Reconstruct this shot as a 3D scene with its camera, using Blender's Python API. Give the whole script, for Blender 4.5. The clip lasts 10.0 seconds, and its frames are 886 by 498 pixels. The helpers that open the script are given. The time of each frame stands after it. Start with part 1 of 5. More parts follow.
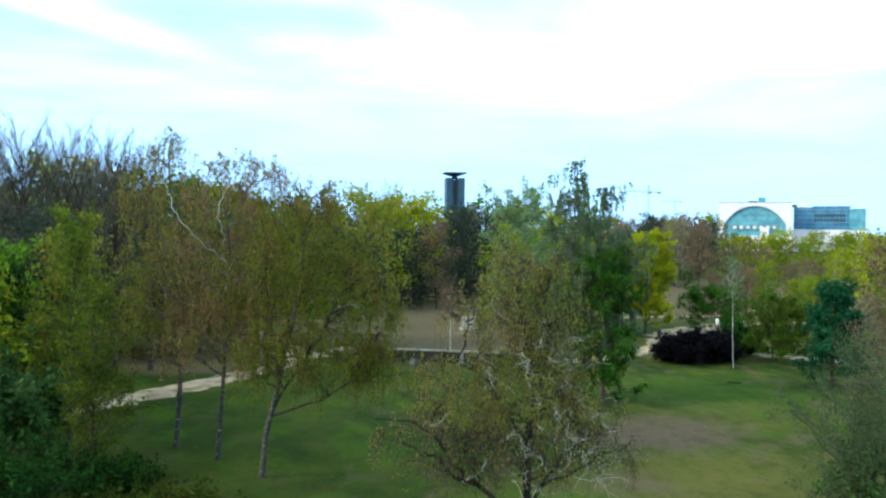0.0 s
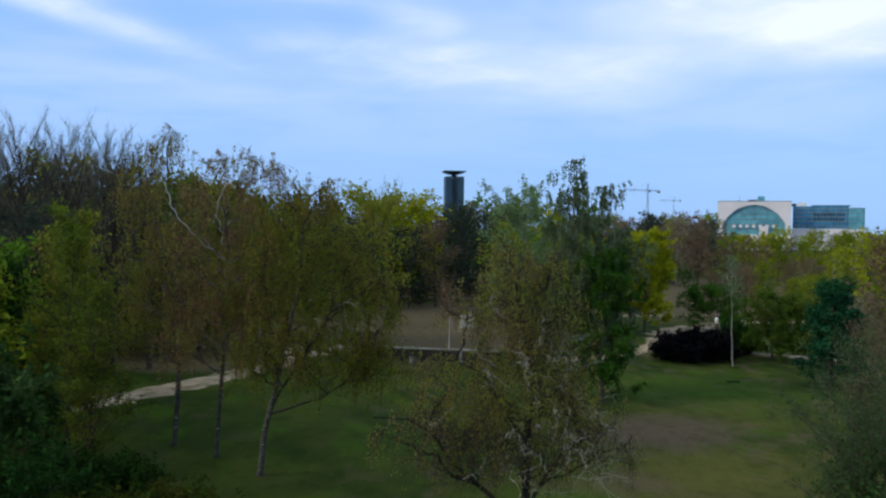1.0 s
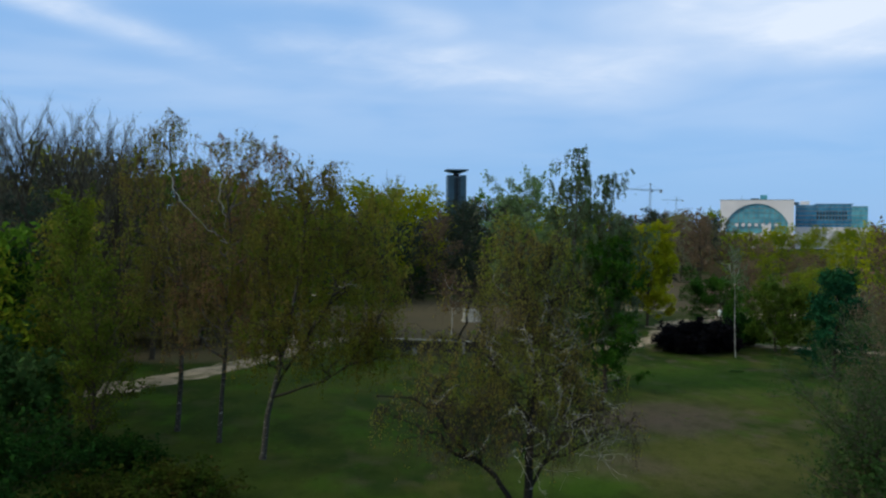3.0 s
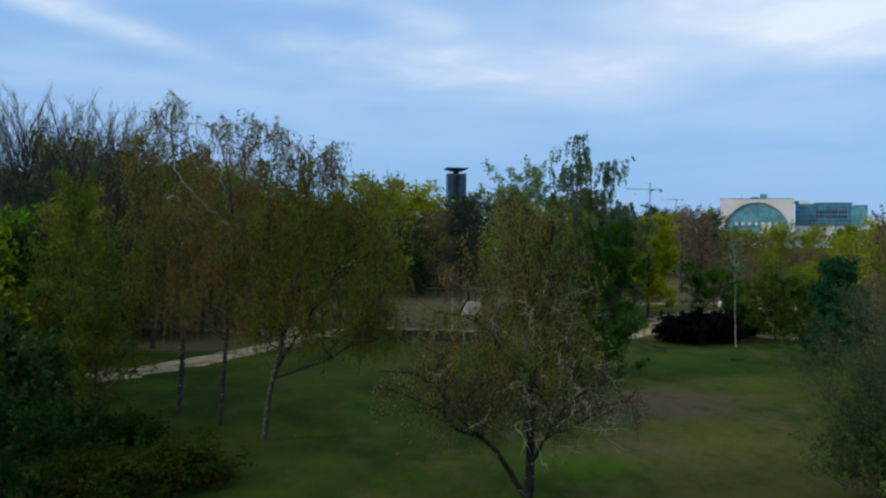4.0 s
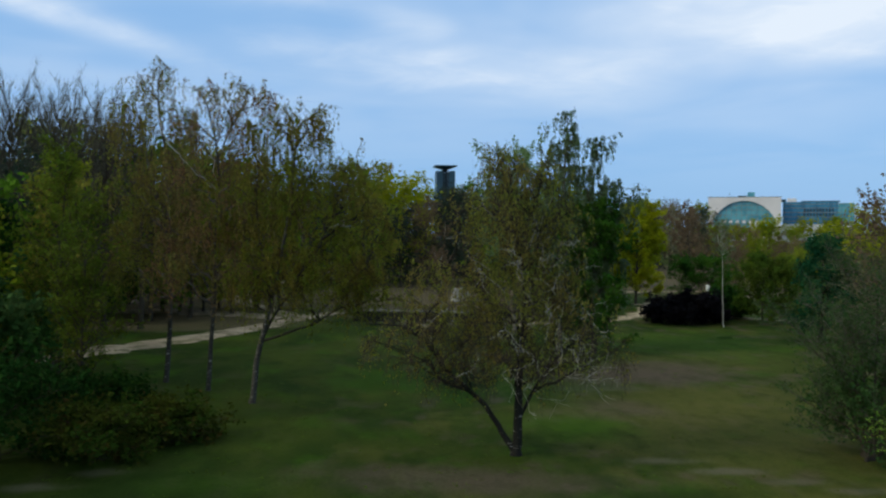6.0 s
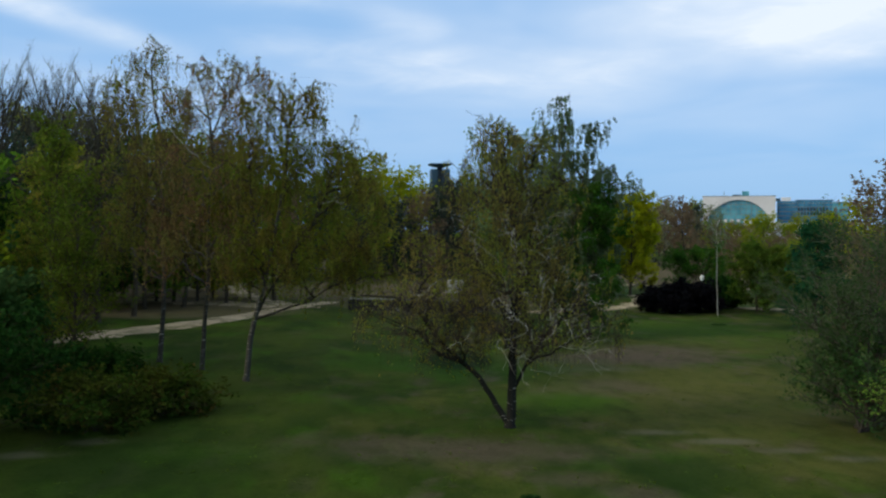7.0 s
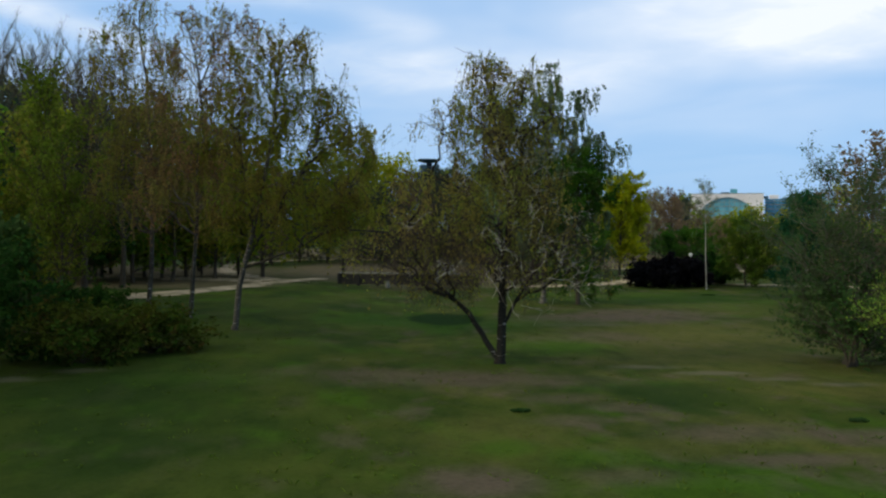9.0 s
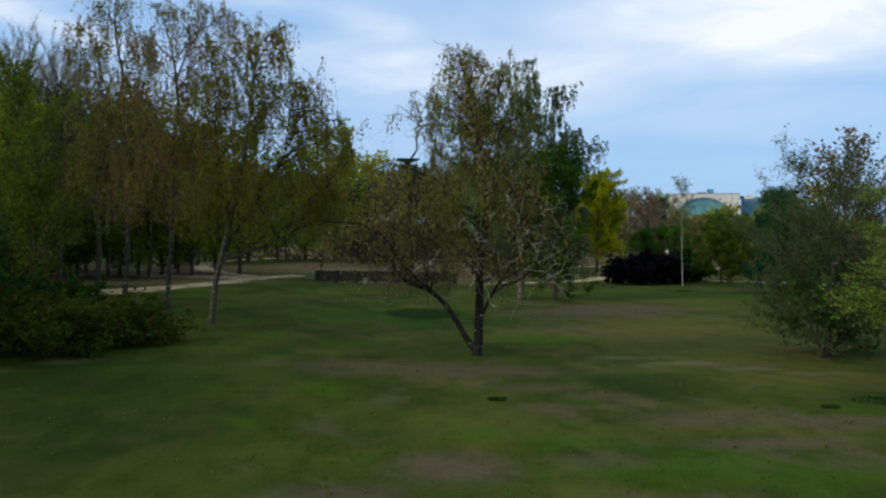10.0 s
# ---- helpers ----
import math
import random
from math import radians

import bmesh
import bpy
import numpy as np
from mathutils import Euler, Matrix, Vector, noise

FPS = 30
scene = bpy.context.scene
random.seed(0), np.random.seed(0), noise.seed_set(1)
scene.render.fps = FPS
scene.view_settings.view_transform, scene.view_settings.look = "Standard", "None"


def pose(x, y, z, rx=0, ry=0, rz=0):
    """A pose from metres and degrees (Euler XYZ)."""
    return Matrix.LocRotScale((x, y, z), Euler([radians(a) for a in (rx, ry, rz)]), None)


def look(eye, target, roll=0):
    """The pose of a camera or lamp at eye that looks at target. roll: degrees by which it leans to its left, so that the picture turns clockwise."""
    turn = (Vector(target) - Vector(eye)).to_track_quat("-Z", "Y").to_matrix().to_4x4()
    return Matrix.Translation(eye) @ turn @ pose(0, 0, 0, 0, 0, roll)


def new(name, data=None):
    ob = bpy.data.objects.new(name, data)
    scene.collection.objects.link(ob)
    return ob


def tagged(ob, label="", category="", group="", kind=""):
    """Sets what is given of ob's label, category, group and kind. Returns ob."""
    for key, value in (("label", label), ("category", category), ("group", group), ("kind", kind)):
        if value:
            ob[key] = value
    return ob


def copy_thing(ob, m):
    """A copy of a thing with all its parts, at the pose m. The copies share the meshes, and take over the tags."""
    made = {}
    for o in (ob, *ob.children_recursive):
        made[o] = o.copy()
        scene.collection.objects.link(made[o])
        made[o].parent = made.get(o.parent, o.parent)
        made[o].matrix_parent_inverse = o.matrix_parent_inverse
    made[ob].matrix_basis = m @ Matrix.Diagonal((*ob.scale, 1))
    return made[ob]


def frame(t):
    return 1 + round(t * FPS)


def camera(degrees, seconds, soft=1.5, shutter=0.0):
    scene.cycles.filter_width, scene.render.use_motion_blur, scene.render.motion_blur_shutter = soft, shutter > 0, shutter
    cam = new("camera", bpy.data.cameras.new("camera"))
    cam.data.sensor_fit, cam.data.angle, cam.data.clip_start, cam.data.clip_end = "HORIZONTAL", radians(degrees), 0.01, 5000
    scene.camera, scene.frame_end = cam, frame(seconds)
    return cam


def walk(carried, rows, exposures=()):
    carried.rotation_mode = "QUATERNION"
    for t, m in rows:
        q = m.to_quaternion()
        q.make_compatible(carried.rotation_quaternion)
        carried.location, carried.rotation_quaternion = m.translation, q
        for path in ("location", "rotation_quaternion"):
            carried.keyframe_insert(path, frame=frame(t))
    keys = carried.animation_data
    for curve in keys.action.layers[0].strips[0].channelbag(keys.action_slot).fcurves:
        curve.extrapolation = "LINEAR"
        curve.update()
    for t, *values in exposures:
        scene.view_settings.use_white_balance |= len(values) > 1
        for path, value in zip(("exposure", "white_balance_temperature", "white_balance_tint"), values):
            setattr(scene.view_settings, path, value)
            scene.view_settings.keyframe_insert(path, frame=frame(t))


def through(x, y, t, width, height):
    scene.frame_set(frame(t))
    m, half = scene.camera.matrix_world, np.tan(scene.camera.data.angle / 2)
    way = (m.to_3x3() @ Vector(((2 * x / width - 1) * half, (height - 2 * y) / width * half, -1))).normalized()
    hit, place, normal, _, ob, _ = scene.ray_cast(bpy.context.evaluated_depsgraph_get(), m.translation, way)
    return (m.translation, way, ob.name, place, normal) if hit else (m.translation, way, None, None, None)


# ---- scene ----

# ---------------------------------------------------------------- camera: a drone sinking from 15 m to under 6 m
cam = camera(52.0, 10.0, soft=2.4)
ROWS = [
    (0.0, -0.00, -0.00, 15.00, -1.73, -1.25, 0.50),
    (0.5, 0.02, 0.11, 14.99, -1.77, -1.32, 0.52),
    (1.0, 0.02, 0.11, 14.98, -1.78, -1.34, 0.57),
    (1.5, 0.02, 0.06, 15.02, -1.93, -1.36, 0.59),
    (2.0, 0.01, 0.13, 15.02, -1.87, -1.38, 0.54),
    (2.5, 0.03, 0.13, 14.58, -1.65, -1.34, 0.48),
    (4.0, -0.06, 0.01, 12.79, -1.64, -1.27, 0.43),
    (4.5, -0.07, -0.01, 12.22, -1.83, -1.25, 0.35),
    (5.0, -0.07, -0.05, 11.65, -2.00, -1.20, 0.35),
    (5.5, -0.03, -0.07, 11.10, -2.16, -1.17, 0.30),
    (7.0, 0.08, -0.05, 9.18, -2.64, -1.10, 0.27),
    (7.5, 0.09, -0.03, 8.35, -2.77, -1.08, 0.22),
    (8.0, 0.10, -0.00, 7.46, -2.85, -1.04, 0.20),
    (8.5, 0.07, -0.04, 6.84, -3.05, -1.02, 0.23),
    (9.0, 0.08, -0.04, 6.12, -3.31, -1.01, 0.26),
    (9.5, 0.09, -0.08, 5.85, -3.54, -1.00, 0.28),
    (10.0, 0.14, -0.11, 5.73, -4.66, -0.99, 0.28),
]
EXPOSURES = [(0.0, 1.3, 6700, -12), (0.5, 0.60, 6600, 11), (1.0, 0.10, 6750, 1), (1.5, -0.12, 6750, -6), (2.0, -0.12, 6800, -5), (5.5, -0.12, 7100, -7), (7.5, 0.03, 7450, -6), (10.0, 0.08, 7850, -4)]
walk(cam, [(t, pose(x, y, z, 90 + pitch, 0, yaw) @ pose(0, 0, 0, 0, 0, roll)) for t, x, y, z, yaw, pitch, roll in ROWS], EXPOSURES)

# ---------------------------------------------------------------- world and sun
SUN_ELEVATION, SUN_AZIMUTH = 32.0, 250.0      # degrees; azimuth clockwise from +y


def sky_world():
    world = bpy.data.worlds.new("sky")
    scene.world = world
    world.use_nodes = True
    nt = world.node_tree
    nt.nodes.clear()
    N, L = nt.nodes.new, nt.links.new
    out, bg = N("ShaderNodeOutputWorld"), N("ShaderNodeBackground")
    sky = N("ShaderNodeTexSky")
    sky.sky_type, sky.sun_disc = "NISHITA", False
    sky.sun_elevation, sky.sun_rotation = radians(SUN_ELEVATION), radians(SUN_AZIMUTH)
    sky.air_density, sky.dust_density, sky.ozone_density = 1.0, 0.6, 2.0
    tint = N("ShaderNodeMix")
    tint.data_type, tint.blend_type = "RGBA", "MULTIPLY"
    tint.inputs[0].default_value = 1.0
    tint.inputs[7].default_value = (SKY_GAIN[0], SKY_GAIN[1], SKY_GAIN[2], 1)
    L(sky.outputs[0], tint.inputs[6])
    co, sep = N("ShaderNodeTexCoord"), N("ShaderNodeSeparateXYZ")
    L(co.outputs["Generated"], sep.inputs[0])

    def maths(op, a, b=None, clamp=False):
        n = N("ShaderNodeMath")
        n.operation, n.use_clamp = op, clamp
        for i, v in enumerate((a, b)):
            if v is None:
                continue
            if isinstance(v, (int, float)):
                n.inputs[i].default_value = v
            else:
                L(v, n.inputs[i])
        return n.outputs[0]

    # a flat sheet of cloud overhead, seen in perspective
    height = maths("ADD", maths("MAXIMUM", sep.outputs[2], 0.0), 0.10)
    u, v = maths("DIVIDE", sep.outputs[0], height), maths("DIVIDE", sep.outputs[1], height)
    comb = N("ShaderNodeCombineXYZ")
    L(u, comb.inputs[0]), L(v, comb.inputs[1])
    comb.inputs[2].default_value = CLOUD_SEED
    broad, fine = N("ShaderNodeTexNoise"), N("ShaderNodeTexNoise")
    for n, s, d, r in ((broad, 0.9, 3.0, 0.5), (fine, 2.6, 5.0, 0.55)):
        L(comb.outputs[0], n.inputs["Vector"])
        n.inputs["Scale"].default_value, n.inputs["Detail"].default_value, n.inputs["Roughness"].default_value = s, d, r
        n.inputs["Distortion"].default_value = 0.4
    mixed = maths("ADD", maths("MULTIPLY", broad.outputs[0], 0.82), maths("MULTIPLY", fine.outputs[0], 0.18))
    ramp = N("ShaderNodeValToRGB")
    ramp.color_ramp.elements[0].position, ramp.color_ramp.elements[1].position = 0.33, 0.68
    ramp.color_ramp.interpolation = "EASE"
    L(mixed, ramp.inputs[0])
    # the cover thins to a clear band above the horizon
    low = maths("MULTIPLY", maths("SUBTRACT", sep.outputs[2], 0.04), 6.0, True)
    # banks of cloud: azimuth, height, half length, half depth, tilt, thickness
    az, el = maths("ARCTAN2", sep.outputs[0], sep.outputs[1]), maths("ARCSINE", sep.outputs[2])
    bank = 0.0
    for a0, e0, sa, se, tilt, k in BANKS:
        da = maths("SUBTRACT", az, a0)
        de = maths("DIVIDE", maths("SUBTRACT", maths("SUBTRACT", el, e0), maths("MULTIPLY", da, tilt)), se)
        da = maths("DIVIDE", da, sa)
        d = maths("ADD", maths("MULTIPLY", da, da), maths("MULTIPLY", de, de))
        d = maths("ADD", d, maths("MULTIPLY", maths("SUBTRACT", fine.outputs[0], 0.5), 3.2))
        bank = maths("ADD", bank, maths("MULTIPLY", maths("EXPONENT", maths("MULTIPLY", d, -1.0)), k))
    cover = maths("MULTIPLY", maths("MULTIPLY", maths("ADD", maths("MULTIPLY", ramp.outputs[0], 0.40), bank), low), 1.0, True)
    mix = N("ShaderNodeMix")
    mix.data_type = "RGBA"
    # unseen thick cloud above the view, added to make the skylight less blue
    overhead = maths("MULTIPLY", maths("SUBTRACT", el, 0.32), 2.2, True)
    thick = maths("MAXIMUM", cover, maths("MULTIPLY", overhead, maths("ADD", maths("MULTIPLY", broad.outputs[0], 0.5), 0.6), True))
    L(thick, mix.inputs[0])
    veil = N("ShaderNodeMix")
    veil.data_type = "RGBA"
    veil.inputs[0].default_value = 0.82
    L(tint.outputs[2], veil.inputs[6])
    veil.inputs[7].default_value = (VEIL[0], VEIL[1], VEIL[2], 1)
    L(veil.outputs[2], mix.inputs[6])
    white = N("ShaderNodeMix")
    white.data_type = "RGBA"
    L(overhead, white.inputs[0])
    white.inputs[6].default_value, white.inputs[7].default_value = (*CLOUD, 1), (*CLOUD_UNSEEN, 1)
    L(white.outputs[2], mix.inputs[7])
    L(mix.outputs[2], bg.inputs[0])
    bg.inputs[1].default_value = SKY_STRENGTH
    L(bg.outputs[0], out.inputs[0])


# colour of the added cloud above the view, there only for its light
CLOUD_UNSEEN = (7.5, 8.7, 9.8)
SKY_STRENGTH, SKY_GAIN, VEIL, CLOUD, CLOUD_SEED = 0.10, (0.9, 0.95, 1.2), (3.15, 5.52, 11.1), (8.6, 9.15, 12.3), 5.0
BANKS = ((0.46, 0.262, 0.21, 0.062, -0.06, 1.05), (0.40, 0.195, 0.13, 0.030, -0.05, 0.40), (0.02, 0.175, 0.15, 0.028, -0.10, 0.60), (0.20, 0.165, 0.07, 0.030, 0.0, 0.45),
         (0.0, 0.222, 0.05, 0.012, -0.1, 0.40), (-0.36, 0.215, 0.16, 0.014, -0.28, 0.55), (-0.44, 0.255, 0.10, 0.020, -0.2, 0.35), (-0.15, 0.255, 0.16, 0.018, -0.05, 0.30),
         (-0.28, 0.15, 0.12, 0.014, -0.08, 0.22), (0.30, 0.11, 0.20, 0.016, 0.0, 0.15))
sky_world()

sun = new("sun", bpy.data.lights.new("sun", "SUN"))
sun.data.energy, sun.data.angle, sun.data.color = 1.7, radians(16), (1.0, 0.92, 0.80)
_a, _e = radians(SUN_AZIMUTH), radians(SUN_ELEVATION)
sun.matrix_world = look((60 * math.sin(_a), 60 * math.cos(_a), 60 * math.tan(_e)), (0, 0, 0))


# ---------------------------------------------------------------- materials
class Nodes:
    """A small node builder for one material."""

    def __init__(self, name):
        self.mat = bpy.data.materials.new(name)
        self.mat.use_nodes = True
        self.nt = self.mat.node_tree
        self.nt.nodes.clear()
        self.out = self.nt.nodes.new("ShaderNodeOutputMaterial")
        self.co = self.nt.nodes.new("ShaderNodeTexCoord")

    def n(self, kind, **inputs):
        node = self.nt.nodes.new(kind)
        for key, value in inputs.items():
            self.put(node.inputs[key.replace("_", " ")], value)
        return node

    def put(self, socket, value):
        if isinstance(value, bpy.types.NodeSocket):
            self.nt.links.new(value, socket)
        elif isinstance(value, tuple) and len(value) == 3 and socket.type == "RGBA":
            socket.default_value = (*value, 1)
        else:
            socket.default_value = value

    def noise(self, scale, detail=3.0, rough=0.55, stretch=(1, 1, 1), where="Object"):
        m = self.n("ShaderNodeMapping")
        self.put(m.inputs["Vector"], self.co.outputs[where])
        m.inputs["Scale"].default_value = stretch
        t = self.n("ShaderNodeTexNoise", Scale=scale, Detail=detail, Roughness=rough)
        self.put(t.inputs["Vector"], m.outputs[0])
        return t.outputs[0]

    def ramp(self, fac, lo, hi):
        r = self.n("ShaderNodeMapRange")
        r.interpolation_type = "SMOOTHSTEP"
        self.put(r.inputs[0], fac)
        r.inputs[1].default_value, r.inputs[2].default_value = lo, hi
        return r.outputs[0]

    def mix(self, fac, a, b, blend="MIX"):
        m = self.n("ShaderNodeMix")
        m.data_type, m.blend_type = "RGBA", blend
        self.put(m.inputs[0], fac), self.put(m.inputs[6], a), self.put(m.inputs[7], b)
        return m.outputs[2]

    def maths(self, op, a, b=0.0, clamp=False):
        m = self.n("ShaderNodeMath")
        m.operation, m.use_clamp = op, clamp
        self.put(m.inputs[0], a), self.put(m.inputs[1], b)
        return m.outputs[0]

    def bump(self, height, strength, distance):
        b = self.n("ShaderNodeBump", Strength=strength, Distance=distance)
        self.put(b.inputs["Height"], height)
        return b.outputs[0]

    def surface(self, colour, rough=0.8, metal=0.0, normal=None, spec=0.3):
        p = self.n("ShaderNodeBsdfPrincipled", Base_Color=colour, Roughness=rough, Metallic=metal)
        p.inputs["Specular IOR Level"].default_value = spec
        if normal is not None:
            self.put(p.inputs["Normal"], normal)
        self.put(self.out.inputs[0], p.outputs[0])
        return p

    def island(self):
        return self.n("ShaderNodeNewGeometry").outputs["Random Per Island"]

    def any(self):
        return self.n("ShaderNodeObjectInfo").outputs["Random"]


def leaf_material(name, first, second, third, through=0.45):
    """Spring leaves: three tints in clumps, varied leaf by leaf and tree by tree, some light let through."""
    m = Nodes(name)
    c = m.mix(m.ramp(m.noise(0.35, 2.0), 0.40, 0.62), first, second)
    c = m.mix(m.ramp(m.noise(1.3, 2.0), 0.52, 0.72), c, third)
    v = m.maths("ADD", m.maths("MULTIPLY", m.island(), 0.50), 0.81)
    v = m.maths("MULTIPLY", v, m.maths("ADD", m.maths("MULTIPLY", m.any(), 0.4), 0.8))
    grey = m.n("ShaderNodeCombineColor")
    for i in range(3):
        m.put(grey.inputs[i], v)
    c = m.mix(1.0, c, grey.outputs[0], "MULTIPLY")
    p = m.surface(c, 0.9, spec=0.02)
    t = m.n("ShaderNodeBsdfTranslucent", Color=c)
    s = m.n("ShaderNodeMixShader")
    m.put(s.inputs[0], through), m.put(s.inputs[1], p.outputs[0]), m.put(s.inputs[2], t.outputs[0])
    m.put(m.out.inputs[0], s.outputs[0])
    return m.mat


def bark_material(name, light, dark, marks, amount):
    """Bark: a light ground with dark cross marks and furrows."""
    m = Nodes(name)
    band = m.ramp(m.noise(3.0, 4.0, 0.6, (1.0, 1.0, 4.5)), amount, amount + 0.10)
    blotch = m.ramp(m.noise(0.9, 3.0), 0.48, 0.62)
    c = m.mix(band, light, marks)
    c = m.mix(m.maths("MULTIPLY", blotch, 0.7), c, dark)
    m.surface(c, 0.85, normal=m.bump(m.noise(9.0, 4.0, 0.6, (1, 1, 0.4)), 0.6, 0.03), spec=0.05)
    return m.mat


def plain_material(name, colour, rough=0.7, metal=0.0, vary=0.25, scale=1.5, bump=0.0, spec=0.3):
    m = Nodes(name)
    a, b = m.noise(scale, 4.0), m.noise(scale * 14, 3.0)
    dark = tuple(v * (1 - vary) for v in colour)
    c = m.mix(m.ramp(a, 0.35, 0.65), colour, dark)
    c = m.mix(m.maths("MULTIPLY", m.ramp(b, 0.5, 0.75), vary), c, tuple(v * 0.6 for v in colour))
    m.surface(c, rough, metal, m.bump(b, bump, 0.02) if bump else None, spec)
    return m.mat


LEAF = {
    "olive": leaf_material("olive_leaves", (0.207, 0.230, 0.019), (0.138, 0.205, 0.016), (0.239, 0.195, 0.030), 0.74),
    "green": leaf_material("green_leaves", (0.090, 0.175, 0.018), (0.129, 0.200, 0.020), (0.066, 0.140, 0.015), 0.76),
    "deep": leaf_material("deep_green_leaves", (0.036, 0.104, 0.013), (0.054, 0.116, 0.014), (0.027, 0.082, 0.011), 0.45),
    "thicket": leaf_material("thicket_leaves", (0.037, 0.078, 0.022), (0.051, 0.085, 0.028), (0.028, 0.066, 0.016), 0.35),
    "yellow": leaf_material("yellow_green_leaves", (0.285, 0.290, 0.012), (0.198, 0.235, 0.012), (0.304, 0.265, 0.016)),
    "russet": leaf_material("russet_leaves", (0.175, 0.112, 0.070), (0.147, 0.105, 0.072), (0.166, 0.135, 0.055)),
    "dark": leaf_material("dark_green_leaves", (0.014, 0.042, 0.008), (0.022, 0.054, 0.008), (0.011, 0.030, 0.008), 0.2),
    "hedge": leaf_material("hedge_leaves", (0.052, 0.062, 0.009), (0.028, 0.060, 0.008), (0.082, 0.050, 0.014), 0.25),
    "pine": leaf_material("pine_needles", (0.015, 0.075, 0.034), (0.022, 0.090, 0.034), (0.013, 0.052, 0.026), 0.15),
    "purple": leaf_material("purple_leaves", (0.007, 0.007, 0.009), (0.009, 0.007, 0.009), (0.006, 0.006, 0.008), 0.08),
    "dusk": leaf_material("dusky_buds", (0.039, 0.060, 0.042), (0.057, 0.058, 0.044), (0.031, 0.058, 0.032), 0.5),
    "buds": leaf_material("bud_haze", (0.189, 0.165, 0.105), (0.152, 0.140, 0.105), (0.179, 0.200, 0.065)),
    "budding": leaf_material("brown_buds", (0.156, 0.120, 0.070), (0.133, 0.110, 0.070), (0.138, 0.140, 0.055), 0.5),
    "silver": leaf_material("silvery_leaves", (0.115, 0.168, 0.078), (0.143, 0.180, 0.105), (0.087, 0.150, 0.052), 0.62),
    "grass": leaf_material("grass_blades", (0.070, 0.110, 0.014), (0.085, 0.105, 0.020), (0.056, 0.104, 0.012), 0.5),
    "pale": leaf_material("pale_green_leaves", (0.165, 0.255, 0.038), (0.100, 0.180, 0.026), (0.235, 0.310, 0.070), 0.35),
    "birch": leaf_material("birch_leaves", (0.205, 0.225, 0.030), (0.240, 0.190, 0.040), (0.145, 0.235, 0.028), 0.74),
    "poplar": leaf_material("poplar_leaves", (0.147, 0.220, 0.085), (0.175, 0.230, 0.110), (0.120, 0.200, 0.060), 0.6),
    "round": leaf_material("round_tree_leaves", (0.078, 0.135, 0.018), (0.110, 0.150, 0.022), (0.055, 0.115, 0.015), 0.5),
    "shoot": leaf_material("young_shoot_leaves", (0.112, 0.146, 0.018), (0.082, 0.128, 0.016), (0.142, 0.150, 0.026), 0.72),
    "brown": leaf_material("brown_birch_leaves", (0.205, 0.215, 0.036), (0.225, 0.172, 0.045), (0.155, 0.210, 0.032), 0.74),
    "bronze": leaf_material("bronze_birch_leaves", (0.200, 0.178, 0.050), (0.262, 0.150, 0.080), (0.150, 0.222, 0.040), 0.72),
}
BARK_BIRCH = bark_material("birch_bark", (0.17, 0.155, 0.13), (0.06, 0.052, 0.044), (0.035, 0.030, 0.027), 0.50)
BARK_OLD = bark_material("old_birch_bark", (0.024, 0.022, 0.018), (0.018, 0.016, 0.014), (0.30, 0.28, 0.24), 0.60)
BARK_STEM = bark_material("flecked_birch_bark", (0.068, 0.062, 0.053), (0.038, 0.034, 0.029), (0.36, 0.34, 0.30), 0.57)
BARK_WHITE = bark_material("white_birch_bark", (0.50, 0.47, 0.42), (0.34, 0.31, 0.26), (0.10, 0.09, 0.08), 0.60)
BARK_DARK = bark_material("dark_bark", (0.055, 0.046, 0.035), (0.036, 0.031, 0.025), (0.025, 0.022, 0.018), 0.55)
BARK_GREY = bark_material("grey_bark", (0.150, 0.130, 0.110), (0.085, 0.070, 0.060), (0.045, 0.040, 0.034), 0.55)
TWIG_BROWN = plain_material("brown_twigs", (0.070, 0.048, 0.026), 0.9, spec=0.05)
TWIG_GREY = plain_material("grey_twigs", (0.125, 0.112, 0.080), 0.9, spec=0.05)
TWIG_DUSKY = plain_material("dusky_twigs", (0.056, 0.043, 0.033), 0.9, spec=0.05)
TWIG_RUSSET = plain_material("russet_twigs", (0.092, 0.060, 0.042), 0.9, spec=0.05)
TWIG_PALE = plain_material("pale_dead_wood", (0.43, 0.39, 0.33), 0.8)


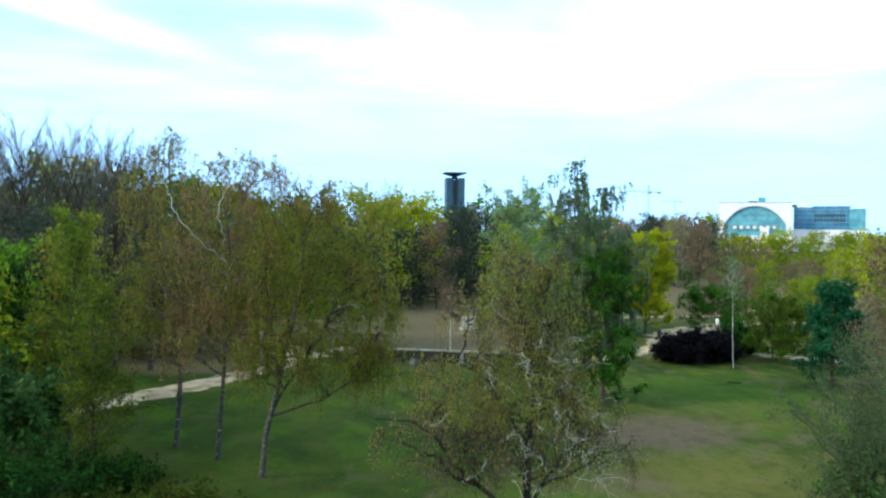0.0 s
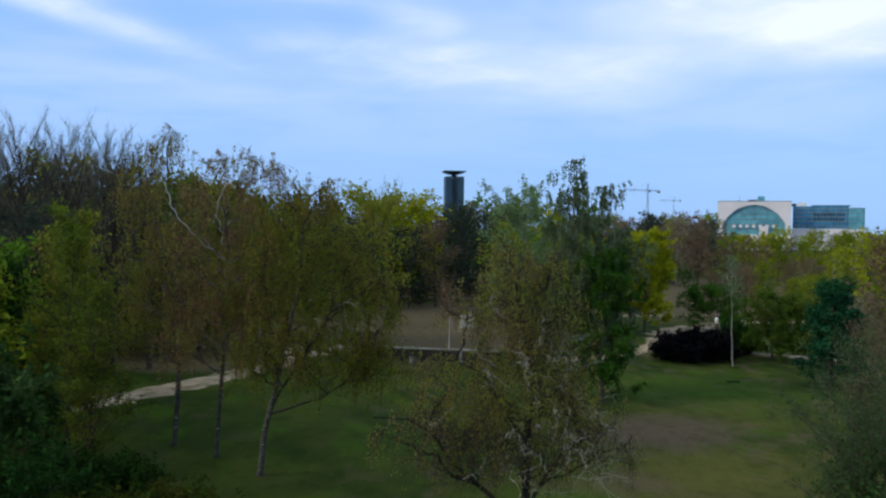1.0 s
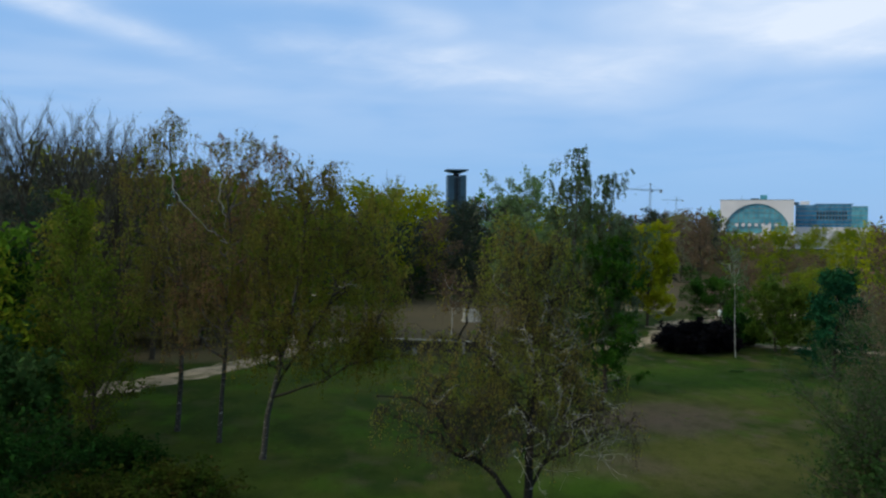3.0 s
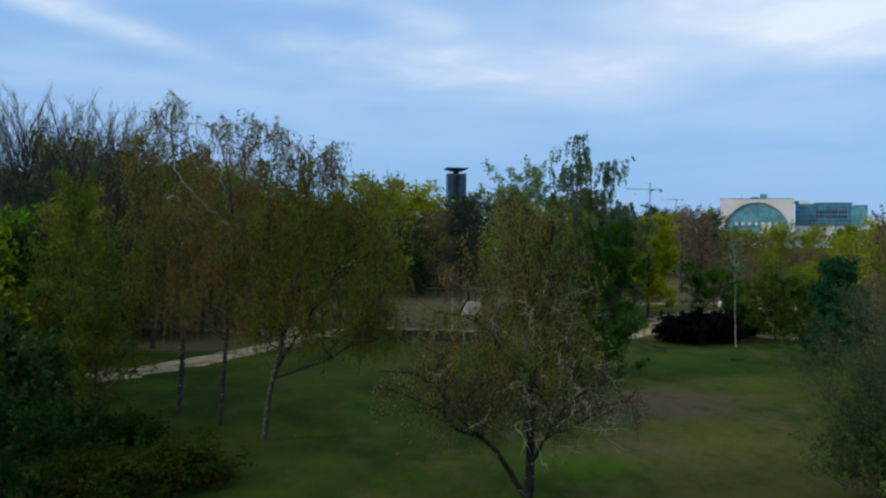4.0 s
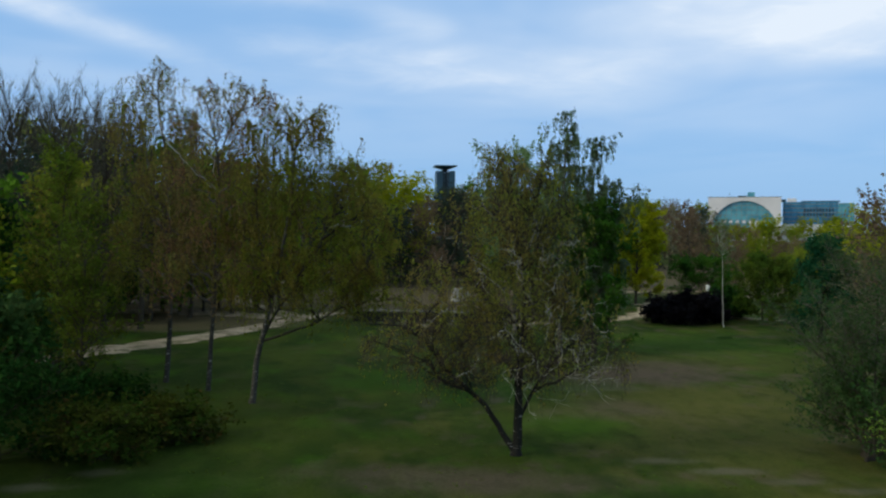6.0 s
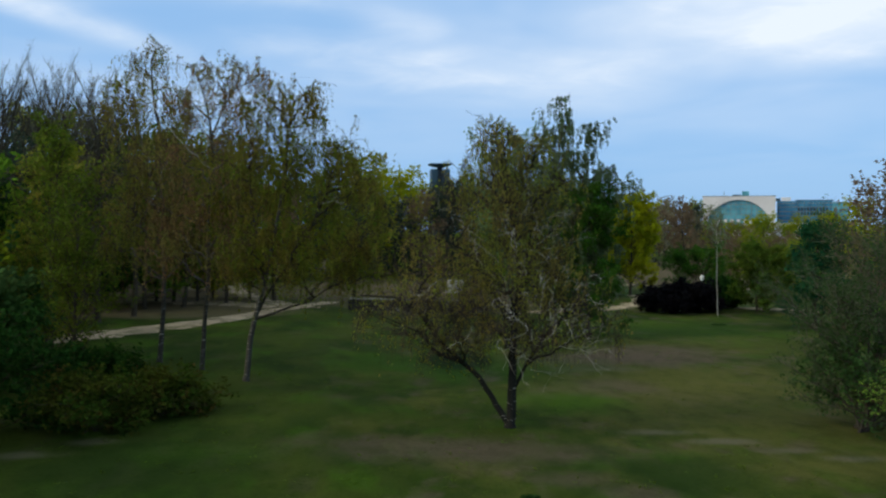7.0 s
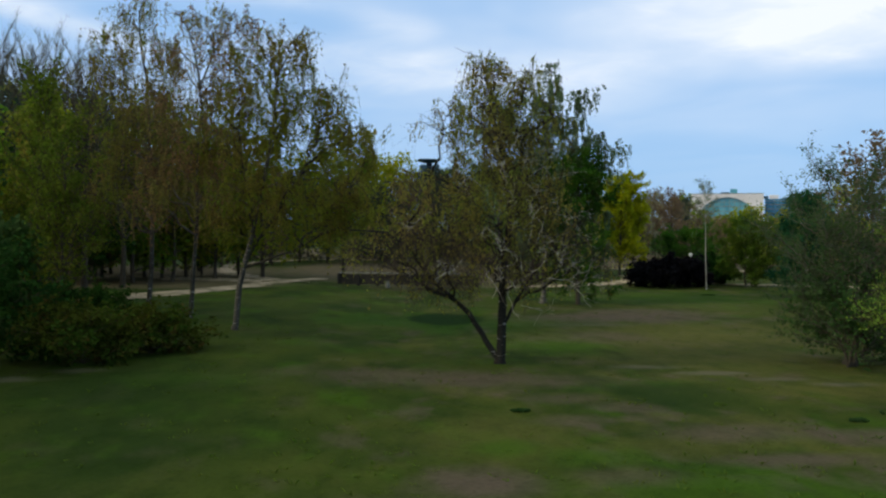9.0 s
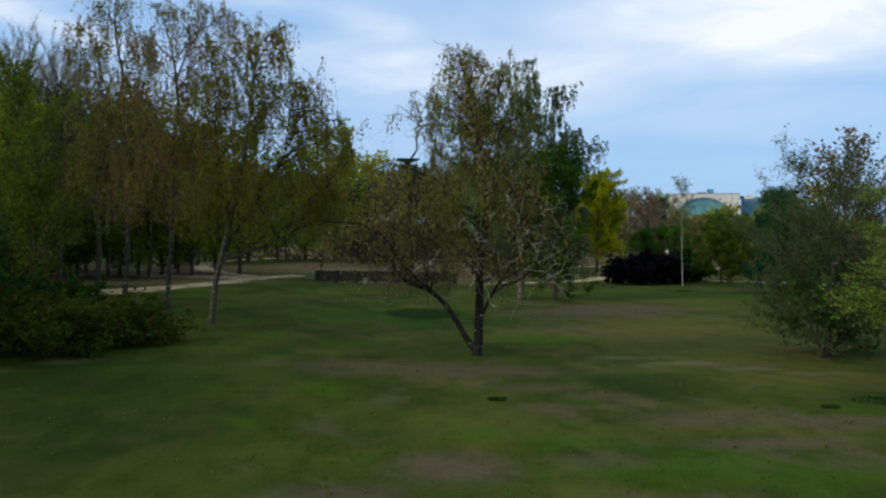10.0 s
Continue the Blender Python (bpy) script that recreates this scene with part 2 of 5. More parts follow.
def ground_material():
    """Park lawn: mown grass worn to straw and bare earth, with leaf litter under the trees and wood floor further off."""
    m = Nodes("lawn")
    sep = m.n("ShaderNodeSeparateXYZ")
    m.put(sep.inputs[0], m.co.outputs["Object"])
    x, y = sep.outputs[0], sep.outputs[1]
    rag = m.maths("SUBTRACT", m.noise(0.45, 5.0, 0.62, (1, 0.6, 1)), 0.5)

    def patch(cx, cy, rx, ry, soft=0.75, ragged=2.6):
        dx = m.maths("DIVIDE", m.maths("SUBTRACT", x, cx), rx)
        dy = m.maths("DIVIDE", m.maths("SUBTRACT", y, cy), ry)
        r = m.maths("SQRT", m.maths("ADD", m.maths("MULTIPLY", dx, dx), m.maths("MULTIPLY", dy, dy)))
        r = m.maths("ADD", r, m.maths("MULTIPLY", rag, ragged))
        return m.ramp(r, 1.0 + soft * 0.5, 1.0 - soft)

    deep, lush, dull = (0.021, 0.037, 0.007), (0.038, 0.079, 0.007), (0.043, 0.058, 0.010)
    straw, earth, pale = (0.090, 0.083, 0.023), (0.088, 0.064, 0.048), (0.126, 0.106, 0.078)
    soft = (1, 0.6, 1)
    c = m.mix(m.ramp(m.noise(0.16, 3.0, 0.5, soft), 0.36, 0.66), dull, deep)
    c = m.mix(m.maths("MULTIPLY", m.ramp(m.noise(0.34, 3.0, 0.55, soft), 0.50, 0.68), 0.6), c, lush)
    worn = m.maths("ADD", m.maths("MULTIPLY", m.ramp(x, -7.0, 5.0), 0.75), 0.25)
    c = m.mix(m.maths("MULTIPLY", m.ramp(m.noise(0.27, 3.0, 0.55, soft), 0.50, 0.68), m.maths("MULTIPLY", worn, 0.6)), c, straw)
    c = m.mix(m.maths("MULTIPLY", m.ramp(m.noise(0.42, 3.0, 0.55, soft), 0.52, 0.70), m.maths("MULTIPLY", worn, 0.7)), c, earth)
    for cx, cy, rx, ry, k in ((17.5, 52.0, 9.5, 17.0, 0.75), (16.8, 34.9, 3.4, 2.2, 0.5), (8.9, 25.9, 2.6, 1.6, 0.5), (3.2, 27.5, 3.0, 3.6, 0.5), (24.0, 74.0, 12.0, 8.0, 0.35)):
        c = m.mix(m.maths("MULTIPLY", patch(cx, cy, rx, ry, 0.8, 2.0), k), c, straw)
    for cx, cy, rx, ry, k in ((9.2, 48.5, 3.4, 3.6, 0.8), (8.2, 21.5, 4.0, 1.6, 0.7), (5.8, 24.6, 1.6, 1.3, 0.7), (3.4, 25.8, 1.3, 1.0, 0.7), (13.0, 20.5, 4.0, 1.4, 0.6), (0.5, 62.0, 6.0, 5.0, 0.6), (26.0, 84.0, 12.0, 10.0, 0.55), (-7.5, 36.5, 3.0, 1.6, 0.6)):
        c = m.mix(m.maths("MULTIPLY", patch(cx, cy, rx, ry, 0.8, 2.0), k), c, lush)
    # darker grass, with tree shade at (-9.5, 34) and (-2, 46) painted in
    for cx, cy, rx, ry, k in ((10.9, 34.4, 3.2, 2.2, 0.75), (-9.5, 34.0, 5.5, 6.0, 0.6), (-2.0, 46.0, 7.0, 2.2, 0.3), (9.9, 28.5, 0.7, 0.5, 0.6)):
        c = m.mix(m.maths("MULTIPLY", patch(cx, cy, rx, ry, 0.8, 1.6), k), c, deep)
    for cx, cy, rx, ry, k in ((3.7, 37.7, 3.6, 1.6, 0.7), (0.0, 39.0, 3.0, 1.4, 0.5), (16.0, 66.0, 7.5, 3.4, 0.8), (2.2, 21.9, 1.7, 1.8, 0.85), (-0.8, 19.6, 2.0, 1.2, 0.6),
                              (11.4, 23.9, 2.4, 0.8, 0.75), (10.7, 27.4, 2.8, 1.4, 0.7), (6.2, 22.6, 1.6, 1.0, 0.5), (19.5, 70.0, 5.5, 3.6, 0.7), (14.5, 26.4, 2.6, 1.2, 0.75), (6.5, 33.5, 1.8, 1.2, 0.5), (8.5, 31.5, 1.4, 1.0, 0.5), (12.5, 54.0, 3.0, 2.4, 0.5), (6.0, 29.5, 1.6, 1.0, 0.45)):
        c = m.mix(m.maths("MULTIPLY", patch(cx, cy, rx, ry, 0.75, 1.4), k), c, earth)
    for cx, cy, rx, ry, k in ((11.9, 41.0, 1.7, 0.6, 0.5), (14.2, 39.2, 1.7, 0.6, 0.65), (16.4, 37.4, 1.5, 0.6, 0.5), (18.6, 35.9, 1.5, 0.6, 0.6), (-14.6, 36.2, 1.4, 0.6, 0.5), (-12.6, 38.2, 1.2, 0.6, 0.45), (13.0, 60.0, 4.0, 1.2, 0.4)):
        c = m.mix(m.maths("MULTIPLY", patch(cx, cy, rx, ry, 0.9, 1.8), k), c, pale)
    litter = (0.108, 0.080, 0.052)
    for cx, cy, rx, ry, k in ((2.5, 37.5, 8.5, 2.8, 0.35), (16.5, 64.0, 9.0, 4.0, 0.7), (12.5, 52.0, 4.5, 1.8, 0.35)):
        c = m.mix(m.maths("MULTIPLY", patch(cx, cy, rx, ry), k), c, earth)
    for cx, cy, rx, ry, k in ((-24.0, 98.0, 14.0, 9.0, 0.75), (4.0, 140.0, 22.0, 42.0, 0.9), (-45.0, 125.0, 34.0, 32.0, 0.9), (60.0, 220.0, 60.0, 75.0, 0.85), (-5.0, 260.0, 90.0, 70.0, 0.9)):
        c = m.mix(m.maths("MULTIPLY", patch(cx, cy, rx, ry, 0.3, 0.6), k), c, litter)
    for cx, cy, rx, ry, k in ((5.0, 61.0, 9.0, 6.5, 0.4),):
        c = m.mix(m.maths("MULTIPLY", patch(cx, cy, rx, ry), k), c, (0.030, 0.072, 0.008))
    # ground shadow by the old birch, painted into the lawn as a dark ellipse
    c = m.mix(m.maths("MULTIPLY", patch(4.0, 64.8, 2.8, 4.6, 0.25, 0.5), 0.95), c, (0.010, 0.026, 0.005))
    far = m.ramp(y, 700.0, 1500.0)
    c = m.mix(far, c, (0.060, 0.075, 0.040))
    tuft = m.ramp(m.noise(1.0, 4.0, 0.6, soft), 0.46, 0.66)
    c = m.mix(m.maths("MULTIPLY", tuft, 0.4), c, m.mix(1.0, c, (0.50, 0.62, 0.45), "MULTIPLY"))
    fine = m.noise(6.0, 4.0, 0.7)
    c = m.mix(m.maths("MULTIPLY", m.ramp(fine, 0.42, 0.72), 0.5), c, m.mix(1.0, c, (0.45, 0.5, 0.45), "MULTIPLY"))
    m.surface(c, 0.95, normal=m.bump(fine, 0.5, 0.06), spec=0.03)
    return m.mat


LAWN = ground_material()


def sand_material():
    """Trodden sandy gravel with damp patches, and grass creeping in."""
    m = Nodes("sandy_gravel")
    c = m.mix(m.ramp(m.noise(0.35, 4.0), 0.38, 0.64), (0.40, 0.30, 0.215), (0.26, 0.195, 0.14))
    c = m.mix(m.maths("MULTIPLY", m.ramp(m.noise(0.55, 5.0, 0.65), 0.46, 0.60), 0.8), c, (0.085, 0.080, 0.036))
    grit = m.noise(7.0, 4.0, 0.7)
    c = m.mix(m.maths("MULTIPLY", m.ramp(grit, 0.48, 0.72), 0.45), c, (0.16, 0.125, 0.095))
    m.surface(c, 0.95, normal=m.bump(grit, 0.5, 0.03), spec=0.08)
    return m.mat


SAND = sand_material()
STONE_DARK = plain_material("dark_granite", (0.036, 0.082, 0.118), 0.35, vary=0.35, scale=0.25, spec=0.4)
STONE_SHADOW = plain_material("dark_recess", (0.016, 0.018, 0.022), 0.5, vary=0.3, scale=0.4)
CONCRETE_WHITE = plain_material("white_concrete", (0.76, 0.68, 0.67), 0.85, vary=0.12, scale=0.06, bump=0.1)
CONCRETE_GREY = plain_material("grey_concrete", (0.26, 0.25, 0.22), 0.9, vary=0.35, scale=0.8, bump=0.3)
STONE_PALE = plain_material("pale_stone", (0.46, 0.43, 0.39), 0.85, vary=0.25, scale=1.2, bump=0.2)
TIMBER_DARK = plain_material("dark_stained_timber", (0.030, 0.026, 0.022), 0.8, vary=0.4, scale=1.2, bump=0.3)
STEEL_DARK = plain_material("painted_steel", (0.05, 0.06, 0.055), 0.5, 0.3, vary=0.2)
CRANE_PAINT = plain_material("crane_paint", (0.16, 0.19, 0.22), 0.6, 0.2, vary=0.2)
ENAMEL_WHITE = plain_material("white_enamel", (0.70, 0.68, 0.64), 0.4, vary=0.15)
LAMP_GLASS = plain_material("opal_glass", (0.80, 0.80, 0.76), 0.25, vary=0.05, spec=0.5)


def glass_facade(name, tint, dark):
    m = Nodes(name)
    c = m.mix(m.ramp(m.noise(0.12, 3.0), 0.40, 0.62), tint, dark)
    m.surface(c, 0.12, 0.0, spec=0.6)
    return m.mat


GLASS_TEAL = glass_facade("teal_glass", (0.13, 0.38, 0.44), (0.07, 0.25, 0.31))
GLASS_BLUE = glass_facade("blue_glass", (0.05, 0.22, 0.36), (0.03, 0.14, 0.25))


# ---------------------------------------------------------------- mesh helpers
def smooth01(v):
    v = min(1.0, max(0.0, v))
    return v * v * (3 - 2 * v)


def ground_z(x, y):
    """The lawn's height: nearly level, a little higher towards the trees with white stems."""
    rise = 0.55 * smooth01((4 - x) / 15) * smooth01((y - 22) / 26) * (1 - smooth01((y - 240) / 200))
    return rise + 0.06 * math.sin(x * 0.21 + 1.0) * math.sin(y * 0.17)


def quad_mesh(name, verts, quads, smooth=False):
    """A mesh of quads from arrays."""
    verts, quads = np.asarray(verts, np.float32).reshape(-1, 3), np.asarray(quads, np.int32).reshape(-1, 4)
    me = bpy.data.meshes.new(name)
    me.vertices.add(len(verts))
    me.vertices.foreach_set("co", verts.ravel())
    me.loops.add(quads.size)
    me.loops.foreach_set("vertex_index", quads.ravel())
    me.polygons.add(len(quads))
    me.polygons.foreach_set("loop_start", np.arange(len(quads), dtype=np.int32) * 4)
    me.polygons.foreach_set("use_smooth", np.full(len(quads), smooth))
    me.update(calc_edges=True)
    me.validate()
    return me


def mesh_part(name, me, material, parent=None, label=""):
    me.materials.append(material)
    ob = new(name, me)
    ob.parent = parent
    return tagged(ob, label)


def part(name, bm, material, parent=None, label=""):
    """Links a bmesh as one mesh object under a thing or a part."""
    me = bpy.data.meshes.new(name)
    bmesh.ops.recalc_face_normals(bm, faces=bm.faces)
    bm.to_mesh(me)
    bm.free()
    return mesh_part(name, me, material, parent, label)


def box(cx, cy, cz, sx, sy, sz, bevel=0.0, bm=None, turn=0.0):
    """A bevelled box about its middle."""
    bm = bm or bmesh.new()
    m = Matrix.Translation((cx, cy, cz)) @ Matrix.Rotation(turn, 4, "Z") @ Matrix.Diagonal((sx, sy, sz, 1))
    made = bmesh.ops.create_cube(bm, size=1, matrix=m)
    if bevel:
        edges = {e for v in made["verts"] for e in v.link_edges}
        bmesh.ops.bevel(bm, geom=list(edges), offset=bevel, segments=1, affect="EDGES")
    return bm


def lathe(profile, sides=16, bm=None, at=(0, 0, 0)):
    """A turned shape from (radius, height) pairs."""
    bm = bm or bmesh.new()
    rings = [[bm.verts.new((at[0] + r * math.cos(2 * math.pi * k / sides), at[1] + r * math.sin(2 * math.pi * k / sides), at[2] + z)) for k in range(sides)] for r, z in profile]
    for a, b in zip(rings, rings[1:]):
        for k in range(sides):
            bm.faces.new((a[k], a[(k + 1) % sides], b[(k + 1) % sides], b[k]))
    bm.faces.new(rings[0][::-1]), bm.faces.new(rings[-1])
    return bm


def empty(name, x, y, z, label, category, group="", kind="", turn=0.0):
    ob = new(name)
    ob.matrix_world = pose(x, y, z, 0, 0, turn)
    return tagged(ob, label, category, group, kind)


# ---------------------------------------------------------------- trees
class Wood:
    """Collects tubes and leaves of one tree in arrays."""

    def __init__(self, seed):
        self.r = np.random.RandomState(seed)
        self.v, self.f, self.count = {}, {}, {}

    def put(self, key, verts, quads):
        n = self.count.get(key, 0)
        self.v.setdefault(key, []).append(verts)
        self.f.setdefault(key, []).append(quads + n)
        self.count[key] = n + len(verts)

    def tube(self, key, pts, r0, r1, sides=5):
        pts = np.asarray(pts, float)
        k = len(pts)
        way = np.gradient(pts, axis=0)
        way /= np.linalg.norm(way, axis=1, keepdims=True) + 1e-9
        side = np.cross(way, (0.31, 0.17, 0.93) if abs(way[0][2]) < 0.9 else (1.0, 0.2, 0.0))
        side /= np.linalg.norm(side, axis=1, keepdims=True) + 1e-9
        other = np.cross(way, side)
        a = np.arange(sides) * 2 * np.pi / sides
        rad = np.linspace(r0, r1, k)[:, None, None]
        ring = pts[:, None] + rad * (np.cos(a)[None, :, None] * side[:, None] + np.sin(a)[None, :, None] * other[:, None])
        i = np.arange(k - 1)[:, None] * sides
        j, j2 = np.arange(sides)[None], (np.arange(sides)[None] + 1) % sides
        quads = np.stack([i + j, i + j2, i + sides + j2, i + sides + j], -1).reshape(-1, 4)
        self.put(key, ring.reshape(-1, 3), quads)

    def whips(self, key, lines, r0, r1):
        """Many thin three-sided tubes at once."""
        n, k, _ = lines.shape
        way = np.gradient(lines, axis=1)
        way /= np.linalg.norm(way, axis=2, keepdims=True) + 1e-9
        side = np.cross(way, (0.83, 0.55, 0.11))
        side /= np.linalg.norm(side, axis=2, keepdims=True) + 1e-9
        other = np.cross(way, side)
        a = np.arange(3) * 2 * np.pi / 3
        rad = np.linspace(r0, r1, k)[None, :, None, None]
        ring = lines[:, :, None] + rad * (np.cos(a)[None, None, :, None] * side[:, :, None] + np.sin(a)[None, None, :, None] * other[:, :, None])
        i = (np.arange(n)[:, None, None] * k + np.arange(k - 1)[None, :, None]) * 3
        j, j2 = np.arange(3)[None, None], (np.arange(3)[None, None] + 1) % 3
        self.put(key, ring.reshape(-1, 3), np.stack([i + j, i + j2, i + 3 + j2, i + 3 + j], -1).reshape(-1, 4))

    def bend(self, start, way, length, steps, wander=0.15, lift=0.0):
        """A wandering line; lift bends it up, or down where it is negative."""
        pts, p, d = [np.array(start, float)], np.array(start, float), np.array(way, float)
        d /= np.linalg.norm(d) + 1e-9
        for _ in range(steps):
            d = d + self.r.normal(0, wander, 3)
            d[2] += lift
            d /= np.linalg.norm(d) + 1e-9
            p = p + d * length / steps
            pts.append(p.copy())
        return np.array(pts)

    def leaves(self, centres, size, hang=0.0, key="crown"):
        """Small pointed leaves or sprays of leaves about the centres."""
        n = len(centres)
        if not n:
            return
        u = self.r.normal(size=(n, 3))
        u[:, 2] -= hang * 3
        u /= np.linalg.norm(u, axis=1, keepdims=True)
        v = np.cross(u, self.r.normal(size=(n, 3)))
        v /= np.linalg.norm(v, axis=1, keepdims=True)
        s = size * self.r.uniform(0.55, 1.35, (n, 1))
        u, v = u * s, v * s * 0.55
        verts = np.stack([centres - u, centres + v - u * 0.1, centres + u, centres - v - u * 0.1], 1).reshape(-1, 3)
        self.put(key, verts, np.arange(4 * n).reshape(-1, 4))

    def mesh(self, key, name, smooth=False):
        return quad_mesh(name, np.concatenate(self.v[key]), np.concatenate(self.f[key]), smooth)


def between(pts, f):
    f = min(max(f, 0.0), 1.0) * (len(pts) - 1)
    i = min(int(f), len(pts) - 2)
    return pts[i] + (pts[i + 1] - pts[i]) * (f - i)


def profile_reach(shape, g, low):
    """How far the crown reaches at the share g of its height."""
    if shape == "round":
        d = (g - low) / (1.03 - low) if g > low else (low - g) / (low + 0.45)
        return math.sqrt(max(0.04, 1 - d * d))
    if shape == "dome":
        return max(0.3, 1.0 - 0.72 * g ** 1.4)
    if shape == "cone":
        return 1.05 - g
    if shape == "column":
        return 0.55 + 0.45 * math.sin(math.pi * min(1, g + 0.15))
    if shape == "skirt":                        # wide below, narrow head
        return max(0.54, 1.0 - max(0.0, g - 0.03) * 2.8) * (1.0 if g < 0.7 else 1.0 - (g - 0.7) * 0.7)
    return 0.6 + 0.4 * math.sin(math.pi * min(1, g + 0.1))     # vase


def grow(seed, height, radius, start=0.25, limbs=22, subs=5, twigs=5, leaves=5, size=0.28, trunk=0.22, shape="round",
         rise=0.6, weep=0.0, lean=(0, 0), stems=1, limb_lift=0.03, spread=0.5, strands=0, low=0.4, sub_twig=0.016, split=False, puff=0, wander=0.14, steep=0.45, head=0.97, full=(1.0, 1.0), floor=1.0, brush=0.0, flat=0.0):
    """A tree about the origin: stems, limbs, branches, twigs and leaves; weeping ones have hanging strands, puff sets leaves
    straight on the branches of trees that stand far off."""
    w = Wood(seed)
    r = w.r
    w.limbs = []
    for s in range(stems):
        tall = height * (1.0 if s == 0 else r.uniform(0.6, 0.92))
        foot = np.array([0.0, 0.0, -0.15]) if stems == 1 else np.array([r.normal(0, 0.22), r.normal(0, 0.22), -0.15])
        k = 10
        z = np.linspace(0, tall, k + 1)
        fan = (0, 0) if s == 0 else (r.normal(0, radius * 0.35), r.normal(0, radius * 0.35))
        wig = np.cumsum(r.normal(0, 0.015 * tall / 3, (k + 1, 2)), 0)
        wig -= wig[0]
        t = (z / tall)[:, None]
        line = np.column_stack([foot[0] + (lean[0] + fan[0]) * t[:, 0] ** 1.2 + wig[:, 0], foot[1] + (lean[1] + fan[1]) * t[:, 0] ** 1.2 + wig[:, 1], z + foot[2]])
        w.tube("trunk", line[: k], trunk * (1.0 if s == 0 else 0.7), trunk * 0.12, 8)
        w.tube("trunk", np.array([line[0] - (0, 0, 0.1), line[0] + (0, 0, 0.35)]), trunk * 1.5, trunk * 0.98, 8)
        per = max(3, limbs // stems)
        for i in range(per):
            f = start + (head - start) * ((i + r.uniform(0, 1)) / per)
            g = (f - start) / (1 - start)
            length = radius * profile_reach(shape, g, low) * r.uniform(0.72, 1.12)
            a = i * 2.4 + r.normal(0, 0.35)
            up = rise + steep * g * (shape != "cone")
            p0 = between(line, f)
            limb = w.bend(p0, (math.cos(a), math.sin(a), up), length * math.sqrt(1 + up * up) * 0.92, 6, wander, limb_lift - weep * 0.10)
            key = "limb%d" % len(w.limbs) if split else "trunk"
            w.limbs.append(key)
            w.tube(key, limb[::2] if puff else limb, max(0.02, trunk * (0.36 - 0.24 * g)), 0.014, 4 if puff else 5)
            for j in range(subs):
                fj = 0.25 + 0.75 * (j + r.uniform(0, 1)) / subs
                q0 = between(limb, fj)
                d = limb[-1] - limb[0]
                d = d / (np.linalg.norm(d) + 1e-9) + r.normal(0, spread, 3) * (1, 1, 1 - flat) + (0, 0, (0.15 - weep * 0.3) * (1 - flat))
                sub = w.bend(q0, d, max(0.5, length * r.uniform(0.28, 0.5)), 3, 0.2, 0.02 - weep * 0.16)
                w.tube("branchwork", sub[::3] if puff else sub, sub_twig, sub_twig * 0.4, 3)
                if puff:
                    c = np.array([between(sub, x) for x in r.uniform(0.0, 1.1, puff)]) + r.normal(0, 0.10 * radius, (puff, 3))
                    w.leaves(c, size, weep)
                for _ in range(twigs):
                    t0 = between(sub, r.uniform(0.2, 1))
                    tw = w.bend(t0, r.normal(0, 0.6, 3) * (1, 1, 1 - flat) + (sub[-1] - sub[0]) + (0, 0, (0.2 + brush - weep * 0.8) * (1 - flat) - 0.12 * flat), r.uniform(0.5, 1.1) * (0.4 + radius * 0.11), 2, 0.2, -weep * 0.3)
                    w.tube("branchwork", tw, sub_twig * 0.5, sub_twig * 0.2, 3)
                    if leaves:
                        c = np.array([between(tw, x) for x in r.uniform(0.1, 1.05, leaves)]) + r.normal(0, 0.10 + size * 0.4, (leaves, 3)) * (1, 1, 1 - 0.8 * flat)
                        w.leaves(c, size * (full[0] + (full[1] - full[0]) * t0[2] / height), weep)
                for _ in range(int(strands * min(1.0, 1.45 - 1.3 * g) + r.uniform())):
                    t0 = between(sub, r.uniform(0.3, 1))
                    drop = r.uniform(0.5, 2.4) * (0.6 + 0.05 * height) * (1.15 - 0.6 * g)
                    drop = min(drop, max(0.25, t0[2] - floor))
                    st = w.bend(t0, (r.normal(0, 0.25), r.normal(0, 0.25), -1), drop, 2, 0.06, -0.1)
                    w.tube("branchwork", st, 0.010, 0.006, 3)
                    n = max(2, int(drop * 5.5 * (0.4 + 0.12 * leaves)))
                    c = np.array([between(st, x) for x in r.uniform(0.05, 1.0, n)]) + r.normal(0, 0.06, (n, 3))
                    w.leaves(c, size * 0.8 * (full[0] + (full[1] - full[0]) * t0[2] / height), 1.0)
    # the crown ends at the given height, but for its last tips
    tip = float(np.percentile(np.concatenate([v[:, 2] for key in ("branchwork", "crown") if key in w.v for v in w.v[key]]), 98.8))
    for parts in w.v.values():
        for v in parts:
            v[:, 2] *= height / tip
    return w


def tree(name, w, x, y, label, category, bark, twig, leaf, group="", turn=0.0, limb_bark=None):
    """Makes the parts of a grown tree at a place."""
    ob = empty(name, x, y, ground_z(x, y), label, category, group, turn=turn)
    mesh_part("trunk", w.mesh("trunk", "trunk", True), bark, ob)
    for key in sorted(k for k in w.v if k.startswith("limb")):
        mesh_part("limb", w.mesh(key, "limb", True), limb_bark or bark, ob)
    if "branchwork" in w.v:
        tagged(mesh_part("branchwork", w.mesh("branchwork", "branchwork"), twig, ob), kind="stuff")
    if "crown" in w.v:
        tagged(mesh_part("crown", w.mesh("crown", "crown"), leaf, ob), kind="stuff")
    return ob


def arc(a, b, lift, steps, r, wobble=0.0):
    """A bowed line from a to b, raised in its middle."""
    t = np.linspace(0, 1, steps)[:, None]
    mid = (a + b) / 2 + (0, 0, lift)
    line = (1 - t) ** 2 * a + 2 * t * (1 - t) * mid + t ** 2 * b
    if wobble:
        line[1:-1] += r.normal(0, wobble, (steps - 2, 3))
    return line


